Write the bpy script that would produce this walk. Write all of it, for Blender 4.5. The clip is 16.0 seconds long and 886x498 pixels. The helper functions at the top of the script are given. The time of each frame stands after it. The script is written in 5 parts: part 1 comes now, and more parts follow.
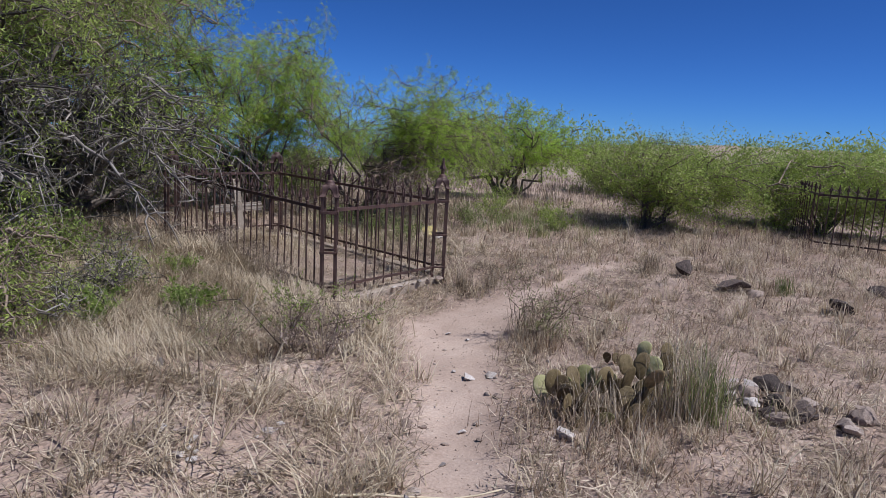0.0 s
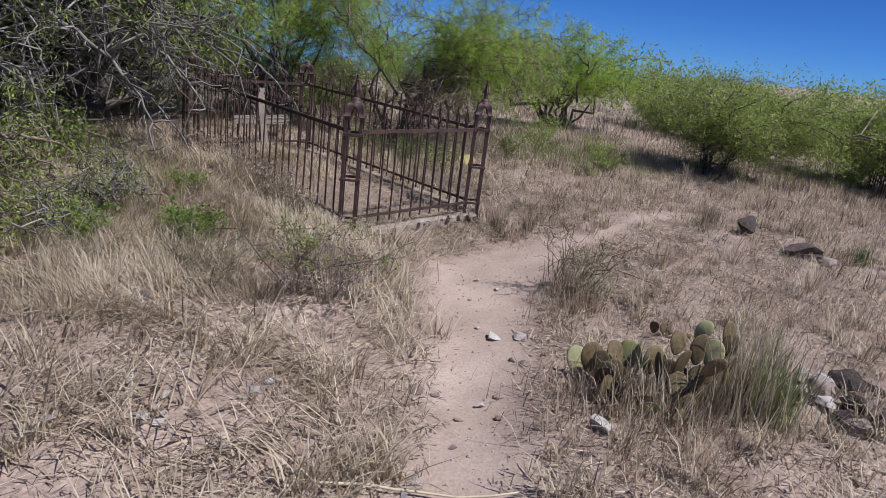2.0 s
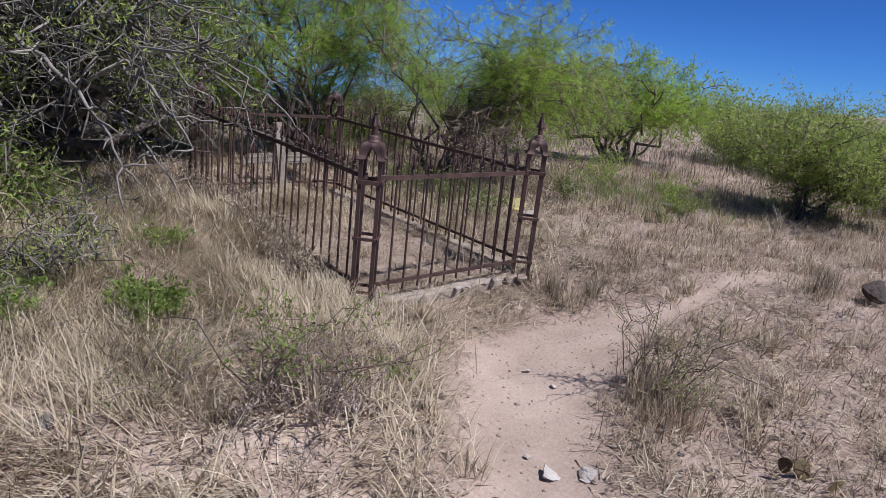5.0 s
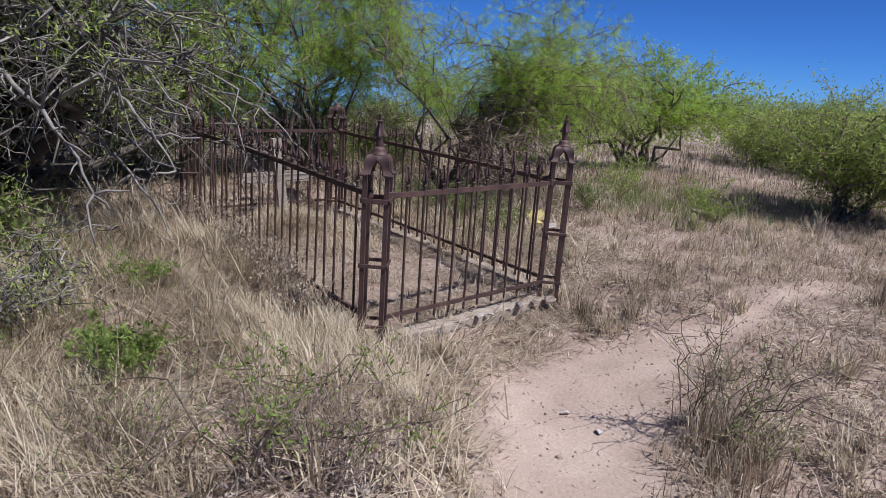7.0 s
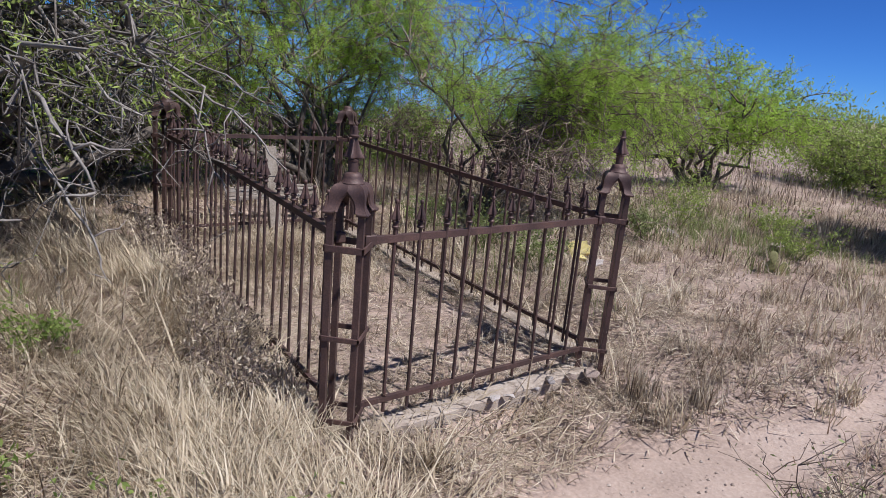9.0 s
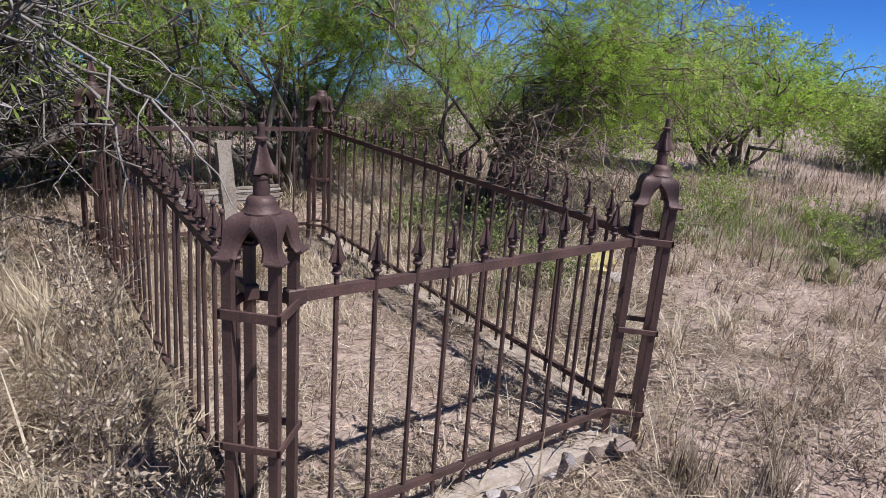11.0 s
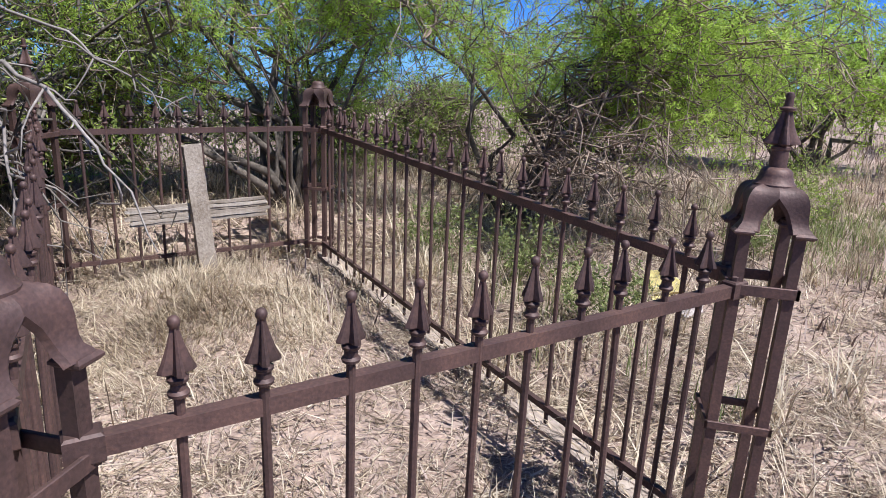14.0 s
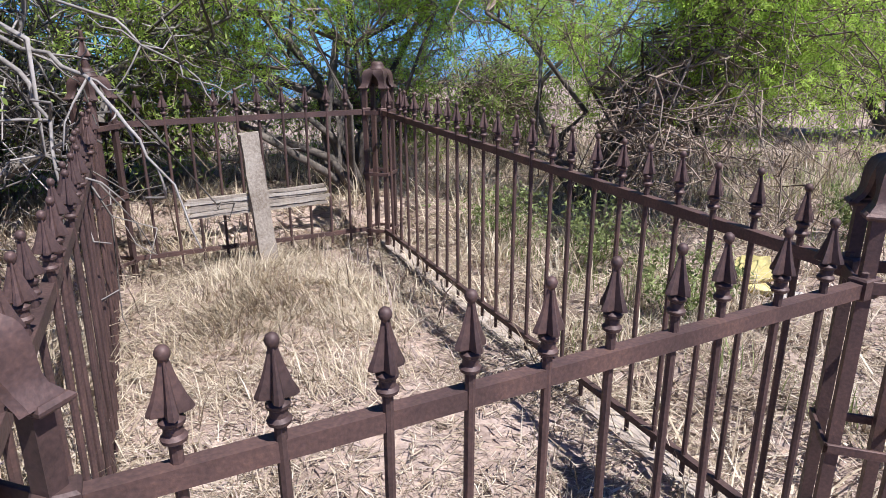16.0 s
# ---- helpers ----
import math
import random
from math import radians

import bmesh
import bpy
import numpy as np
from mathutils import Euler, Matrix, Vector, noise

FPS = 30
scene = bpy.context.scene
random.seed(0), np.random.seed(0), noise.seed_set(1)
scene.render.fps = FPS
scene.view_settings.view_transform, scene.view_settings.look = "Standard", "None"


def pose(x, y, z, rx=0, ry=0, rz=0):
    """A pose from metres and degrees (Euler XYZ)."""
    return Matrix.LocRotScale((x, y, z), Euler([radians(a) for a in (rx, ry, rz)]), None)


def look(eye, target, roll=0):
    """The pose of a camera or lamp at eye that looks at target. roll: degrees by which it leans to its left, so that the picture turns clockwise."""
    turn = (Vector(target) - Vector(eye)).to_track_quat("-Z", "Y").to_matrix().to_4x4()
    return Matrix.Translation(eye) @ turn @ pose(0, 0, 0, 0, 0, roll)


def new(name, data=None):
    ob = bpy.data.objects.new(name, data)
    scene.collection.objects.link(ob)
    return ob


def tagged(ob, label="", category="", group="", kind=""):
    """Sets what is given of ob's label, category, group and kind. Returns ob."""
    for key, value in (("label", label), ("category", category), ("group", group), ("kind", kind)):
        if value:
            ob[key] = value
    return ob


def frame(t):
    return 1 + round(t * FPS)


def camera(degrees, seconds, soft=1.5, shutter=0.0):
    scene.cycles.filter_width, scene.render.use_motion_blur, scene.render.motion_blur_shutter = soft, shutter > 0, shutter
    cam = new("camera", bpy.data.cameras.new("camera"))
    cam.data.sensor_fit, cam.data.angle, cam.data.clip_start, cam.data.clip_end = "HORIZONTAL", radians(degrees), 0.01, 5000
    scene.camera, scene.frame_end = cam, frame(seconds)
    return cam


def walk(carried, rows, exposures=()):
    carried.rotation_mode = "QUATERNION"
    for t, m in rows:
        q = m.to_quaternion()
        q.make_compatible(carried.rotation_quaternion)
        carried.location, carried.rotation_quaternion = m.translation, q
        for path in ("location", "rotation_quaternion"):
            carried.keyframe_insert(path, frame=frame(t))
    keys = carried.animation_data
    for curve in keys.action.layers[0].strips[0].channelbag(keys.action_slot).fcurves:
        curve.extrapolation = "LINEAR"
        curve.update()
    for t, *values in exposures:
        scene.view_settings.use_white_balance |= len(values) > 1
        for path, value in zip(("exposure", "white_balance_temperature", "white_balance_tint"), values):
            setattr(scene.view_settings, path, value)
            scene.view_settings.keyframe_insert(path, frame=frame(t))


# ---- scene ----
cam = camera(67.8, 16.0, soft=0.75)
METRES, EYE, TILT, LEAN, TURN = 6.0, 1.635, 0.0, 0.0, 39.4
ROWS = [
    (0.0, 0.0, 0.0, 0.0, 0.52, -10.21, -2.9),
    (0.5, 0.0076, 0.0264, -0.0014, 0.05, -9.49, -2.58),
    (1.0, 0.013, 0.0562, -0.0044, -0.31, -12.38, -2.79),
    (1.5, 0.0132, 0.079, -0.0042, 1.71, -17.19, -3.93),
    (2.0, 0.0056, 0.1148, -0.003, 4.76, -17.22, -6.54),
    (2.5, 0.0, 0.146, 0.0026, 5.67, -15.66, -5.99),
    (3.0, 0.0017, 0.1818, -0.0063, 9.28, -15.2, -6.78),
    (5.5, -0.0037, 0.3511, -0.0105, 9.29, -15.11, -5.74),
    (6.0, -0.0092, 0.3661, -0.0116, 9.56, -14.68, -5.65),
    (6.5, -0.0205, 0.3935, -0.0166, 9.58, -14.55, -5.1),
    (7.0, -0.0229, 0.423, -0.0231, 9.54, -14.17, -3.71),
    (7.5, -0.0157, 0.4769, -0.0213, 10.58, -15.5, -3.61),
    (8.0, -0.0247, 0.521, -0.0221, 11.5, -17.41, -4.32),
    (8.5, -0.0269, 0.564, -0.023, 11.5, -15.18, -4.65),
    (9.0, -0.025, 0.6196, -0.0226, 13.82, -14.23, -4.92),
    (9.5, -0.0333, 0.6696, -0.0264, 16.58, -18.13, -3.91),
    (10.0, -0.0406, 0.7103, -0.0243, 14.56, -16.66, -4.03),
    (12.5, -0.0494, 0.8614, -0.0341, 14.7, -15.03, -3.49),
    (13.0, -0.0584, 0.8825, -0.0376, 14.68, -15.26, -2.84),
    (13.5, -0.0598, 0.9093, -0.0425, 16.42, -15.56, -2.41),
    (14.0, -0.0548, 0.9372, -0.0443, 18.3, -15.94, -2.36),
    (14.5, -0.0581, 0.9542, -0.0479, 19.95, -16.19, -2.02),
    (15.0, -0.068, 0.9621, -0.047, 21.15, -16.29, -1.44),
    (15.5, -0.063, 0.9666, -0.0465, 22.64, -16.97, -0.5),
    (16.0, -0.0629, 0.9734, -0.0495, 23.97, -17.65, 0.32),
]
walk(cam, [(t, pose(0, 0, EYE, TILT, LEAN, TURN) @ pose(METRES * x, METRES * y, METRES * z, 90 + pitch, roll, yaw)) for t, x, y, z, yaw, pitch, roll in ROWS], exposures=[(0.0, -0.06, 6100, 12), (5.5, 0.06, 6100, 12), (9.0, 0.22, 6150, 12), (12.5, 0.5, 6180, 12), (16.0, 0.84, 6080, 12)])

# ---- world and sun ----
SUN_TO = Vector((0.58, 0.25, 1.02)).normalized()
world = bpy.data.worlds.new("desert_sky")
scene.world = world
world.use_nodes = True
wn, wl = world.node_tree.nodes, world.node_tree.links
wn.clear()
sky = wn.new("ShaderNodeTexSky")
sky.sky_type, sky.sun_disc = "NISHITA", False
sky.sun_elevation = math.asin(SUN_TO.z)
sky.sun_rotation = math.atan2(SUN_TO.x, SUN_TO.y)
sky.altitude, sky.air_density, sky.dust_density, sky.ozone_density = 2500, 0.7, 0.0, 6.0
bg = wn.new("ShaderNodeBackground")
bg.inputs["Strength"].default_value = 0.07
wout = wn.new("ShaderNodeOutputWorld")
deep = wn.new("ShaderNodeMix")
deep.data_type, deep.blend_type = "RGBA", "MULTIPLY"
deep.inputs[0].default_value = 1.0
deep.inputs[7].default_value = (0.42, 0.78, 1.3, 1)
wl.new(sky.outputs[0], deep.inputs[6])
wl.new(deep.outputs[2], bg.inputs["Color"])
wl.new(bg.outputs[0], wout.inputs["Surface"])
sun = new("sun", bpy.data.lights.new("sun", "SUN"))
sun.data.energy, sun.data.angle, sun.data.color = 4.9, radians(0.53), (1.0, 0.975, 0.94)
sun.matrix_world = look(SUN_TO * 40, (0, 0, 0))


# ---- materials ----
def ramp_stops(node, stops):
    el = node.color_ramp.elements
    while len(el) > 1:
        el.remove(el[-1])
    el[0].position, el[0].color = stops[0][0], (*stops[0][1], 1)
    for p, c in stops[1:]:
        e = el.new(p)
        e.color = (*c, 1)


def material(name, stops, scale=6.0, rough=0.85, bump=0.3, fine=60.0, vary=0.0, island=False, metal=0.0, spec=0.3, through_light=0.0, detail=6.0):
    """A surface whose colour runs through stops by two scales of noise, with fine relief. vary: how far pieces differ from each other."""
    m = bpy.data.materials.new(name)
    m.use_nodes = True
    n, l = m.node_tree.nodes, m.node_tree.links
    b = n["Principled BSDF"]
    b.inputs["Roughness"].default_value = rough
    b.inputs["Metallic"].default_value = metal
    b.inputs["Specular IOR Level"].default_value = spec
    co = n.new("ShaderNodeTexCoord")
    big = n.new("ShaderNodeTexNoise")
    big.inputs["Scale"].default_value, big.inputs["Detail"].default_value = scale, detail
    small = n.new("ShaderNodeTexNoise")
    small.inputs["Scale"].default_value, small.inputs["Detail"].default_value = fine, 4.0
    for t in (big, small):
        l.new(co.outputs["Object"], t.inputs["Vector"])
    mix = n.new("ShaderNodeMix")
    mix.inputs[0].default_value = 0.4
    l.new(big.outputs["Fac"], mix.inputs[2])
    l.new(small.outputs["Fac"], mix.inputs[3])
    fac = mix.outputs[0]
    if vary:
        if island:
            src = n.new("ShaderNodeNewGeometry").outputs["Random Per Island"]
        else:
            src = n.new("ShaderNodeObjectInfo").outputs["Random"]
        sh = n.new("ShaderNodeMath")
        sh.operation = "MULTIPLY_ADD"
        l.new(src, sh.inputs[0])
        sh.inputs[1].default_value = vary
        add = n.new("ShaderNodeMath")
        add.operation = "SUBTRACT"
        l.new(fac, add.inputs[0])
        add.inputs[1].default_value = vary / 2
        l.new(add.outputs[0], sh.inputs[2])
        fac = sh.outputs[0]
    cr = n.new("ShaderNodeValToRGB")
    ramp_stops(cr, stops)
    l.new(fac, cr.inputs[0])
    l.new(cr.outputs[0], b.inputs["Base Color"])
    if bump:
        bp = n.new("ShaderNodeBump")
        bp.inputs["Strength"].default_value, bp.inputs["Distance"].default_value = bump, 0.01
        l.new(mix.outputs[0], bp.inputs["Height"])
        l.new(bp.outputs[0], b.inputs["Normal"])
    if through_light:
        tr = n.new("ShaderNodeBsdfTranslucent")
        l.new(cr.outputs[0], tr.inputs["Color"])
        ms = n.new("ShaderNodeMixShader")
        ms.inputs[0].default_value = through_light
        l.new(b.outputs[0], ms.inputs[1])
        l.new(tr.outputs[0], ms.inputs[2])
        l.new(ms.outputs[0], n["Material Output"].inputs["Surface"])
    return m


IRON = material("rusted_iron", [(0.3, (0.048, 0.03, 0.027)), (0.5, (0.09, 0.053, 0.047)), (0.62, (0.13, 0.074, 0.062)), (0.75, (0.2, 0.112, 0.082))], 7, 0.58, 0.22, 140, 0.12, metal=0.25, spec=0.45)
SOIL = material("desert_soil", [(0.3, (0.21, 0.15, 0.12)), (0.45, (0.33, 0.245, 0.2)), (0.55, (0.4, 0.305, 0.255)), (0.7, (0.52, 0.42, 0.355))], 2.4, 0.95, 1.0, 55, detail=12)
def crumbs(m, scale, dark, light):
    """Fine specks of dead leaf and straw over a soil's own colour."""
    n, l = m.node_tree.nodes, m.node_tree.links
    b = n["Principled BSDF"]
    own = b.inputs["Base Color"].links[0].from_socket
    co = n.new("ShaderNodeTexCoord")
    vor = n.new("ShaderNodeTexVoronoi")
    vor.inputs["Scale"].default_value = scale
    bend = n.new("ShaderNodeMapping")
    bend.inputs["Scale"].default_value = (1.0, 0.45, 1.0)
    l.new(co.outputs["Object"], bend.inputs["Vector"])
    l.new(bend.outputs[0], vor.inputs["Vector"])
    cr = n.new("ShaderNodeValToRGB")
    ramp_stops(cr, [(0.0, dark), (0.35, (0.8, 0.8, 0.8)), (0.7, (1.0, 1.0, 1.0)), (1.0, light)])
    l.new(vor.outputs["Color"], cr.inputs[0])
    mix = n.new("ShaderNodeMix")
    mix.data_type, mix.blend_type = "RGBA", "MULTIPLY"
    trod = n.new("ShaderNodeAttribute")
    trod.attribute_name = "packed"
    few = n.new("ShaderNodeMath")
    few.operation = "MULTIPLY_ADD"
    few.inputs[1].default_value, few.inputs[2].default_value = -0.6, 0.85
    l.new(trod.outputs["Fac"], few.inputs[0])
    l.new(few.outputs[0], mix.inputs[0])
    l.new(own, mix.inputs[6])
    l.new(cr.outputs[0], mix.inputs[7])
    dust = n.new("ShaderNodeMix")
    dust.data_type = "RGBA"
    dust.inputs[7].default_value = (0.5, 0.385, 0.315, 1)
    half = n.new("ShaderNodeMath")
    half.operation = "MULTIPLY"
    half.inputs[1].default_value = 0.35
    l.new(trod.outputs["Fac"], half.inputs[0])
    l.new(half.outputs[0], dust.inputs[0])
    l.new(mix.outputs[2], dust.inputs[6])
    l.new(dust.outputs[2], b.inputs["Base Color"])


crumbs(SOIL, 85.0, (0.45, 0.4, 0.37), (1.35, 1.28, 1.15))
STRAW = material("dry_grass", [(0.15, (0.12, 0.088, 0.062)), (0.4, (0.34, 0.265, 0.185)), (0.6, (0.5, 0.41, 0.3)), (0.85, (0.69, 0.6, 0.475))], 1.3, 0.7, 0, 5, 0.7, True, through_light=0.25)
PALE = material("bleached_grass", [(0.2, (0.22, 0.165, 0.11)), (0.5, (0.52, 0.425, 0.3)), (0.78, (0.73, 0.635, 0.49))], 2, 0.65, 0, 8, 0.5, True, through_light=0.25)
WEED = material("dead_weed", [(0.2, (0.12, 0.085, 0.07)), (0.5, (0.27, 0.2, 0.17)), (0.8, (0.46, 0.37, 0.32))], 1.5, 0.8, 0, 5, 0.6, True, through_light=0.15)
LEAF = material("mesquite_leaf", [(0.2, (0.25, 0.36, 0.06)), (0.5, (0.44, 0.61, 0.1)), (0.8, (0.6, 0.75, 0.19))], 0.9, 0.6, 0, 6, 0.5, True, through_light=0.72)
LEAF_DARK = material("shrub_leaf", [(0.2, (0.15, 0.21, 0.05)), (0.5, (0.29, 0.38, 0.1)), (0.8, (0.43, 0.51, 0.17))], 0.9, 0.55, 0, 6, 0.5, True, through_light=0.55)
LEAF_GREY = material("grey_green_leaf", [(0.2, (0.13, 0.16, 0.06)), (0.5, (0.24, 0.28, 0.1)), (0.8, (0.38, 0.42, 0.18))], 0.9, 0.6, 0, 6, 0.5, True, through_light=0.3)
BROWN_GRASS = material("brown_dead_grass", [(0.2, (0.175, 0.115, 0.08)), (0.5, (0.37, 0.265, 0.185)), (0.8, (0.55, 0.435, 0.32))], 1.5, 0.75, 0, 5, 0.7, True, through_light=0.2)
LEAF_OLIVE = material("olive_leaf", [(0.2, (0.19, 0.25, 0.055)), (0.5, (0.35, 0.44, 0.1)), (0.8, (0.5, 0.58, 0.18))], 0.9, 0.6, 0, 6, 0.5, True, through_light=0.45)
BARK = material("mesquite_bark", [(0.3, (0.06, 0.048, 0.04)), (0.55, (0.14, 0.116, 0.097)), (0.8, (0.25, 0.215, 0.18))], 8, 0.9, 0.8, 50)
TWIG = material("grey_dead_twig", [(0.25, (0.05, 0.042, 0.036)), (0.45, (0.13, 0.11, 0.095)), (0.65, (0.24, 0.215, 0.19)), (0.8, (0.38, 0.34, 0.31))], 3, 0.85, 0.2, 40, 0.6, True)
GREY_BOUGH = material("grey_bough", [(0.3, (0.07, 0.06, 0.052)), (0.5, (0.16, 0.14, 0.125)), (0.7, (0.31, 0.28, 0.255))], 7, 0.9, 0.5, 60, 0.3)
PALE_TWIG = material("bleached_branch", [(0.3, (0.13, 0.115, 0.1)), (0.55, (0.26, 0.23, 0.21)), (0.75, (0.42, 0.385, 0.35))], 6, 0.85, 0.3, 60)
TWIG_BROWN = material("brown_twig", [(0.3, (0.11, 0.08, 0.062)), (0.5, (0.22, 0.165, 0.125)), (0.75, (0.36, 0.28, 0.22))], 3, 0.85, 0.2, 40, 0.4, True)
CONCRETE = material("weathered_concrete", [(0.3, (0.22, 0.175, 0.14)), (0.5, (0.36, 0.295, 0.245)), (0.7, (0.5, 0.43, 0.365))], 9, 0.95, 0.9, 70)
ROCK_DARK = material("dark_volcanic_rock", [(0.35, (0.03, 0.025, 0.024)), (0.5, (0.085, 0.065, 0.058)), (0.7, (0.2, 0.15, 0.13))], 9, 0.9, 1.0, 60, 0.15)
ROCK_TAN = material("tan_rock", [(0.3, (0.19, 0.14, 0.115)), (0.5, (0.32, 0.25, 0.21)), (0.7, (0.46, 0.38, 0.33))], 8, 0.92, 0.7, 70, 0.35)
ROCK_PALE = material("pale_quartz_rock", [(0.3, (0.32, 0.27, 0.24)), (0.5, (0.45, 0.4, 0.37)), (0.7, (0.6, 0.55, 0.52))], 8, 0.85, 0.5, 60, 0.3)
ROCK_GREY = material("grey_rock", [(0.3, (0.15, 0.13, 0.125)), (0.5, (0.25, 0.22, 0.21)), (0.7, (0.38, 0.35, 0.33))], 9, 0.9, 0.6, 70, 0.2)
WOOD = material("weathered_wood", [(0.3, (0.2, 0.16, 0.125)), (0.5, (0.36, 0.31, 0.26)), (0.7, (0.52, 0.47, 0.41))], 4, 0.9, 0.8, 80, 0.2)
STALK = material("bleached_stalk", [(0.3, (0.5, 0.42, 0.29)), (0.7, (0.7, 0.61, 0.45))], 5, 0.8, 0.2, 50)
CACTUS = material("prickly_pear_skin", [(0.25, (0.2, 0.19, 0.08)), (0.5, (0.36, 0.35, 0.15)), (0.75, (0.5, 0.47, 0.26))], 6, 0.6, 0.3, 60, 0.4, spec=0.4)
CACTUS_DRY = material("dying_prickly_pear_skin", [(0.25, (0.07, 0.048, 0.029)), (0.5, (0.145, 0.108, 0.055)), (0.75, (0.28, 0.215, 0.115))], 6, 0.75, 0.4, 60, 0.4)
YELLOW = material("faded_yellow", [(0.35, (0.45, 0.38, 0.22)), (0.5, (0.7, 0.58, 0.22)), (0.8, (0.8, 0.72, 0.4))], 6, 0.8, 0.3, 60)


# ---- mesh tools ----
def mesh_from(name, verts, quads=None, tris=None, smooth=True):
    """A mesh out of numpy arrays of corners, four-sided and three-sided faces."""
    me = bpy.data.meshes.new(name)
    verts = np.asarray(verts, np.float32).reshape(-1, 3)
    q = np.zeros((0, 4), np.int32) if quads is None else np.asarray(quads, np.int32).reshape(-1, 4)
    t = np.zeros((0, 3), np.int32) if tris is None else np.asarray(tris, np.int32).reshape(-1, 3)
    me.vertices.add(len(verts))
    me.vertices.foreach_set("co", verts.ravel())
    loops = np.concatenate([q.ravel(), t.ravel()])
    me.loops.add(len(loops))
    me.loops.foreach_set("vertex_index", loops)
    starts = np.concatenate([np.arange(len(q)) * 4, len(q) * 4 + np.arange(len(t)) * 3]).astype(np.int32)
    me.polygons.add(len(starts))
    me.polygons.foreach_set("loop_start", starts)
    me.polygons.foreach_set("use_smooth", np.full(len(starts), smooth))
    me.update(calc_edges=True)
    return me


class Shape:
    """Gathers corners and faces of one mesh."""

    def __init__(self):
        self.v, self.q, self.t, self.n = [], [], [], 0

    def add(self, v, q=None, t=None):
        v = np.asarray(v, float).reshape(-1, 3)
        if q is not None and len(q):
            self.q.append(np.asarray(q, int).reshape(-1, 4) + self.n)
        if t is not None and len(t):
            self.t.append(np.asarray(t, int).reshape(-1, 3) + self.n)
        self.v.append(v)
        self.n += len(v)

    def tube(self, pts, radii, sides=5, closed=True):
        pts = np.asarray(pts, float)
        k = len(pts)
        d = np.gradient(pts, axis=0)
        d /= np.linalg.norm(d, axis=1)[:, None] + 1e-9
        ref = np.array([0.0, 0.0, 1.0]) if abs(d[:, 2].mean()) < 0.9 else np.array([1.0, 0.0, 0.0])
        a = np.cross(d, ref)
        a /= np.linalg.norm(a, axis=1)[:, None] + 1e-9
        b = np.cross(d, a)
        th = np.arange(sides) * 2 * math.pi / sides
        ring = pts[:, None] + np.asarray(radii, float)[:, None, None] * (np.cos(th)[None, :, None] * a[:, None] + np.sin(th)[None, :, None] * b[:, None])
        i, j = np.meshgrid(np.arange(k - 1), np.arange(sides), indexing="ij")
        j2 = (j + 1) % sides
        q = np.stack([i * sides + j, i * sides + j2, (i + 1) * sides + j2, (i + 1) * sides + j], -1).reshape(-1, 4)
        t = []
        if closed:
            for base, flip in ((0, True), ((k - 1) * sides, False)):
                for s in range(1, sides - 1):
                    t.append((base, base + s + 1, base + s) if flip else (base, base + s, base + s + 1))
        self.add(ring.reshape(-1, 3), q, t)

    def lathe(self, profile, sides=12, star=None):
        """Turns (radius, height) round z; star(angle, row) scales the radius."""
        k = len(profile)
        th = np.arange(sides) * 2 * math.pi / sides
        v = []
        for row, (r, z) in enumerate(profile):
            for a in th:
                rr = r * (star(a, row) if star else 1)
                v.append((rr * math.cos(a), rr * math.sin(a), z))
        i, j = np.meshgrid(np.arange(k - 1), np.arange(sides), indexing="ij")
        j2 = (j + 1) % sides
        q = np.stack([i * sides + j, i * sides + j2, (i + 1) * sides + j2, (i + 1) * sides + j], -1).reshape(-1, 4)
        self.add(v, q, [((k - 1) * sides, (k - 1) * sides + s, (k - 1) * sides + s + 1) for s in range(1, sides - 1)] + [(0, s + 1, s) for s in range(1, sides - 1)])

    def box(self, lo, hi, turn=0.0, chamfer=0.0):
        (x0, y0, z0), (x1, y1, z1) = lo, hi
        c = chamfer
        v = []
        for z, s in ((z0, c), (z0 + c, 0), (z1 - c, 0), (z1, c)):
            v += [(x0 + s, y0 + s, z), (x1 - s, y0 + s, z), (x1 - s, y1 - s, z), (x0 + s, y1 - s, z)]
        q = [(3, 2, 1, 0), (12, 13, 14, 15)]
        for r in range(3):
            q += [(4 * r + s, 4 * r + (s + 1) % 4, 4 * r + 4 + (s + 1) % 4, 4 * r + 4 + s) for s in range(4)]
        v = np.array(v, float)
        if turn:
            ct, st = math.cos(turn), math.sin(turn)
            v = np.stack([v[:, 0] * ct - v[:, 1] * st, v[:, 0] * st + v[:, 1] * ct, v[:, 2]], 1)
        self.add(v, q)

    def mesh(self, name, smooth=True):
        return mesh_from(name, np.concatenate(self.v), np.concatenate(self.q) if self.q else None, np.concatenate(self.t) if self.t else None, smooth)


def part(name, me, mat, parent=None, label="", m=None):
    """One mesh object under a thing or a part; me: a mesh or a Shape."""
    if isinstance(me, Shape):
        me = me.mesh(name)
    if mat and not me.materials:
        me.materials.append(mat)
    ob = new(name, me)
    ob.parent = parent
    if m is not None:
        ob.matrix_basis = m
    if label:
        ob["label"] = label
    return ob


def soft_edges(ob, angle=40):
    """Faceted where faces meet sharply, smooth elsewhere."""
    ob.data.set_sharp_from_angle(angle=radians(angle))
    return ob


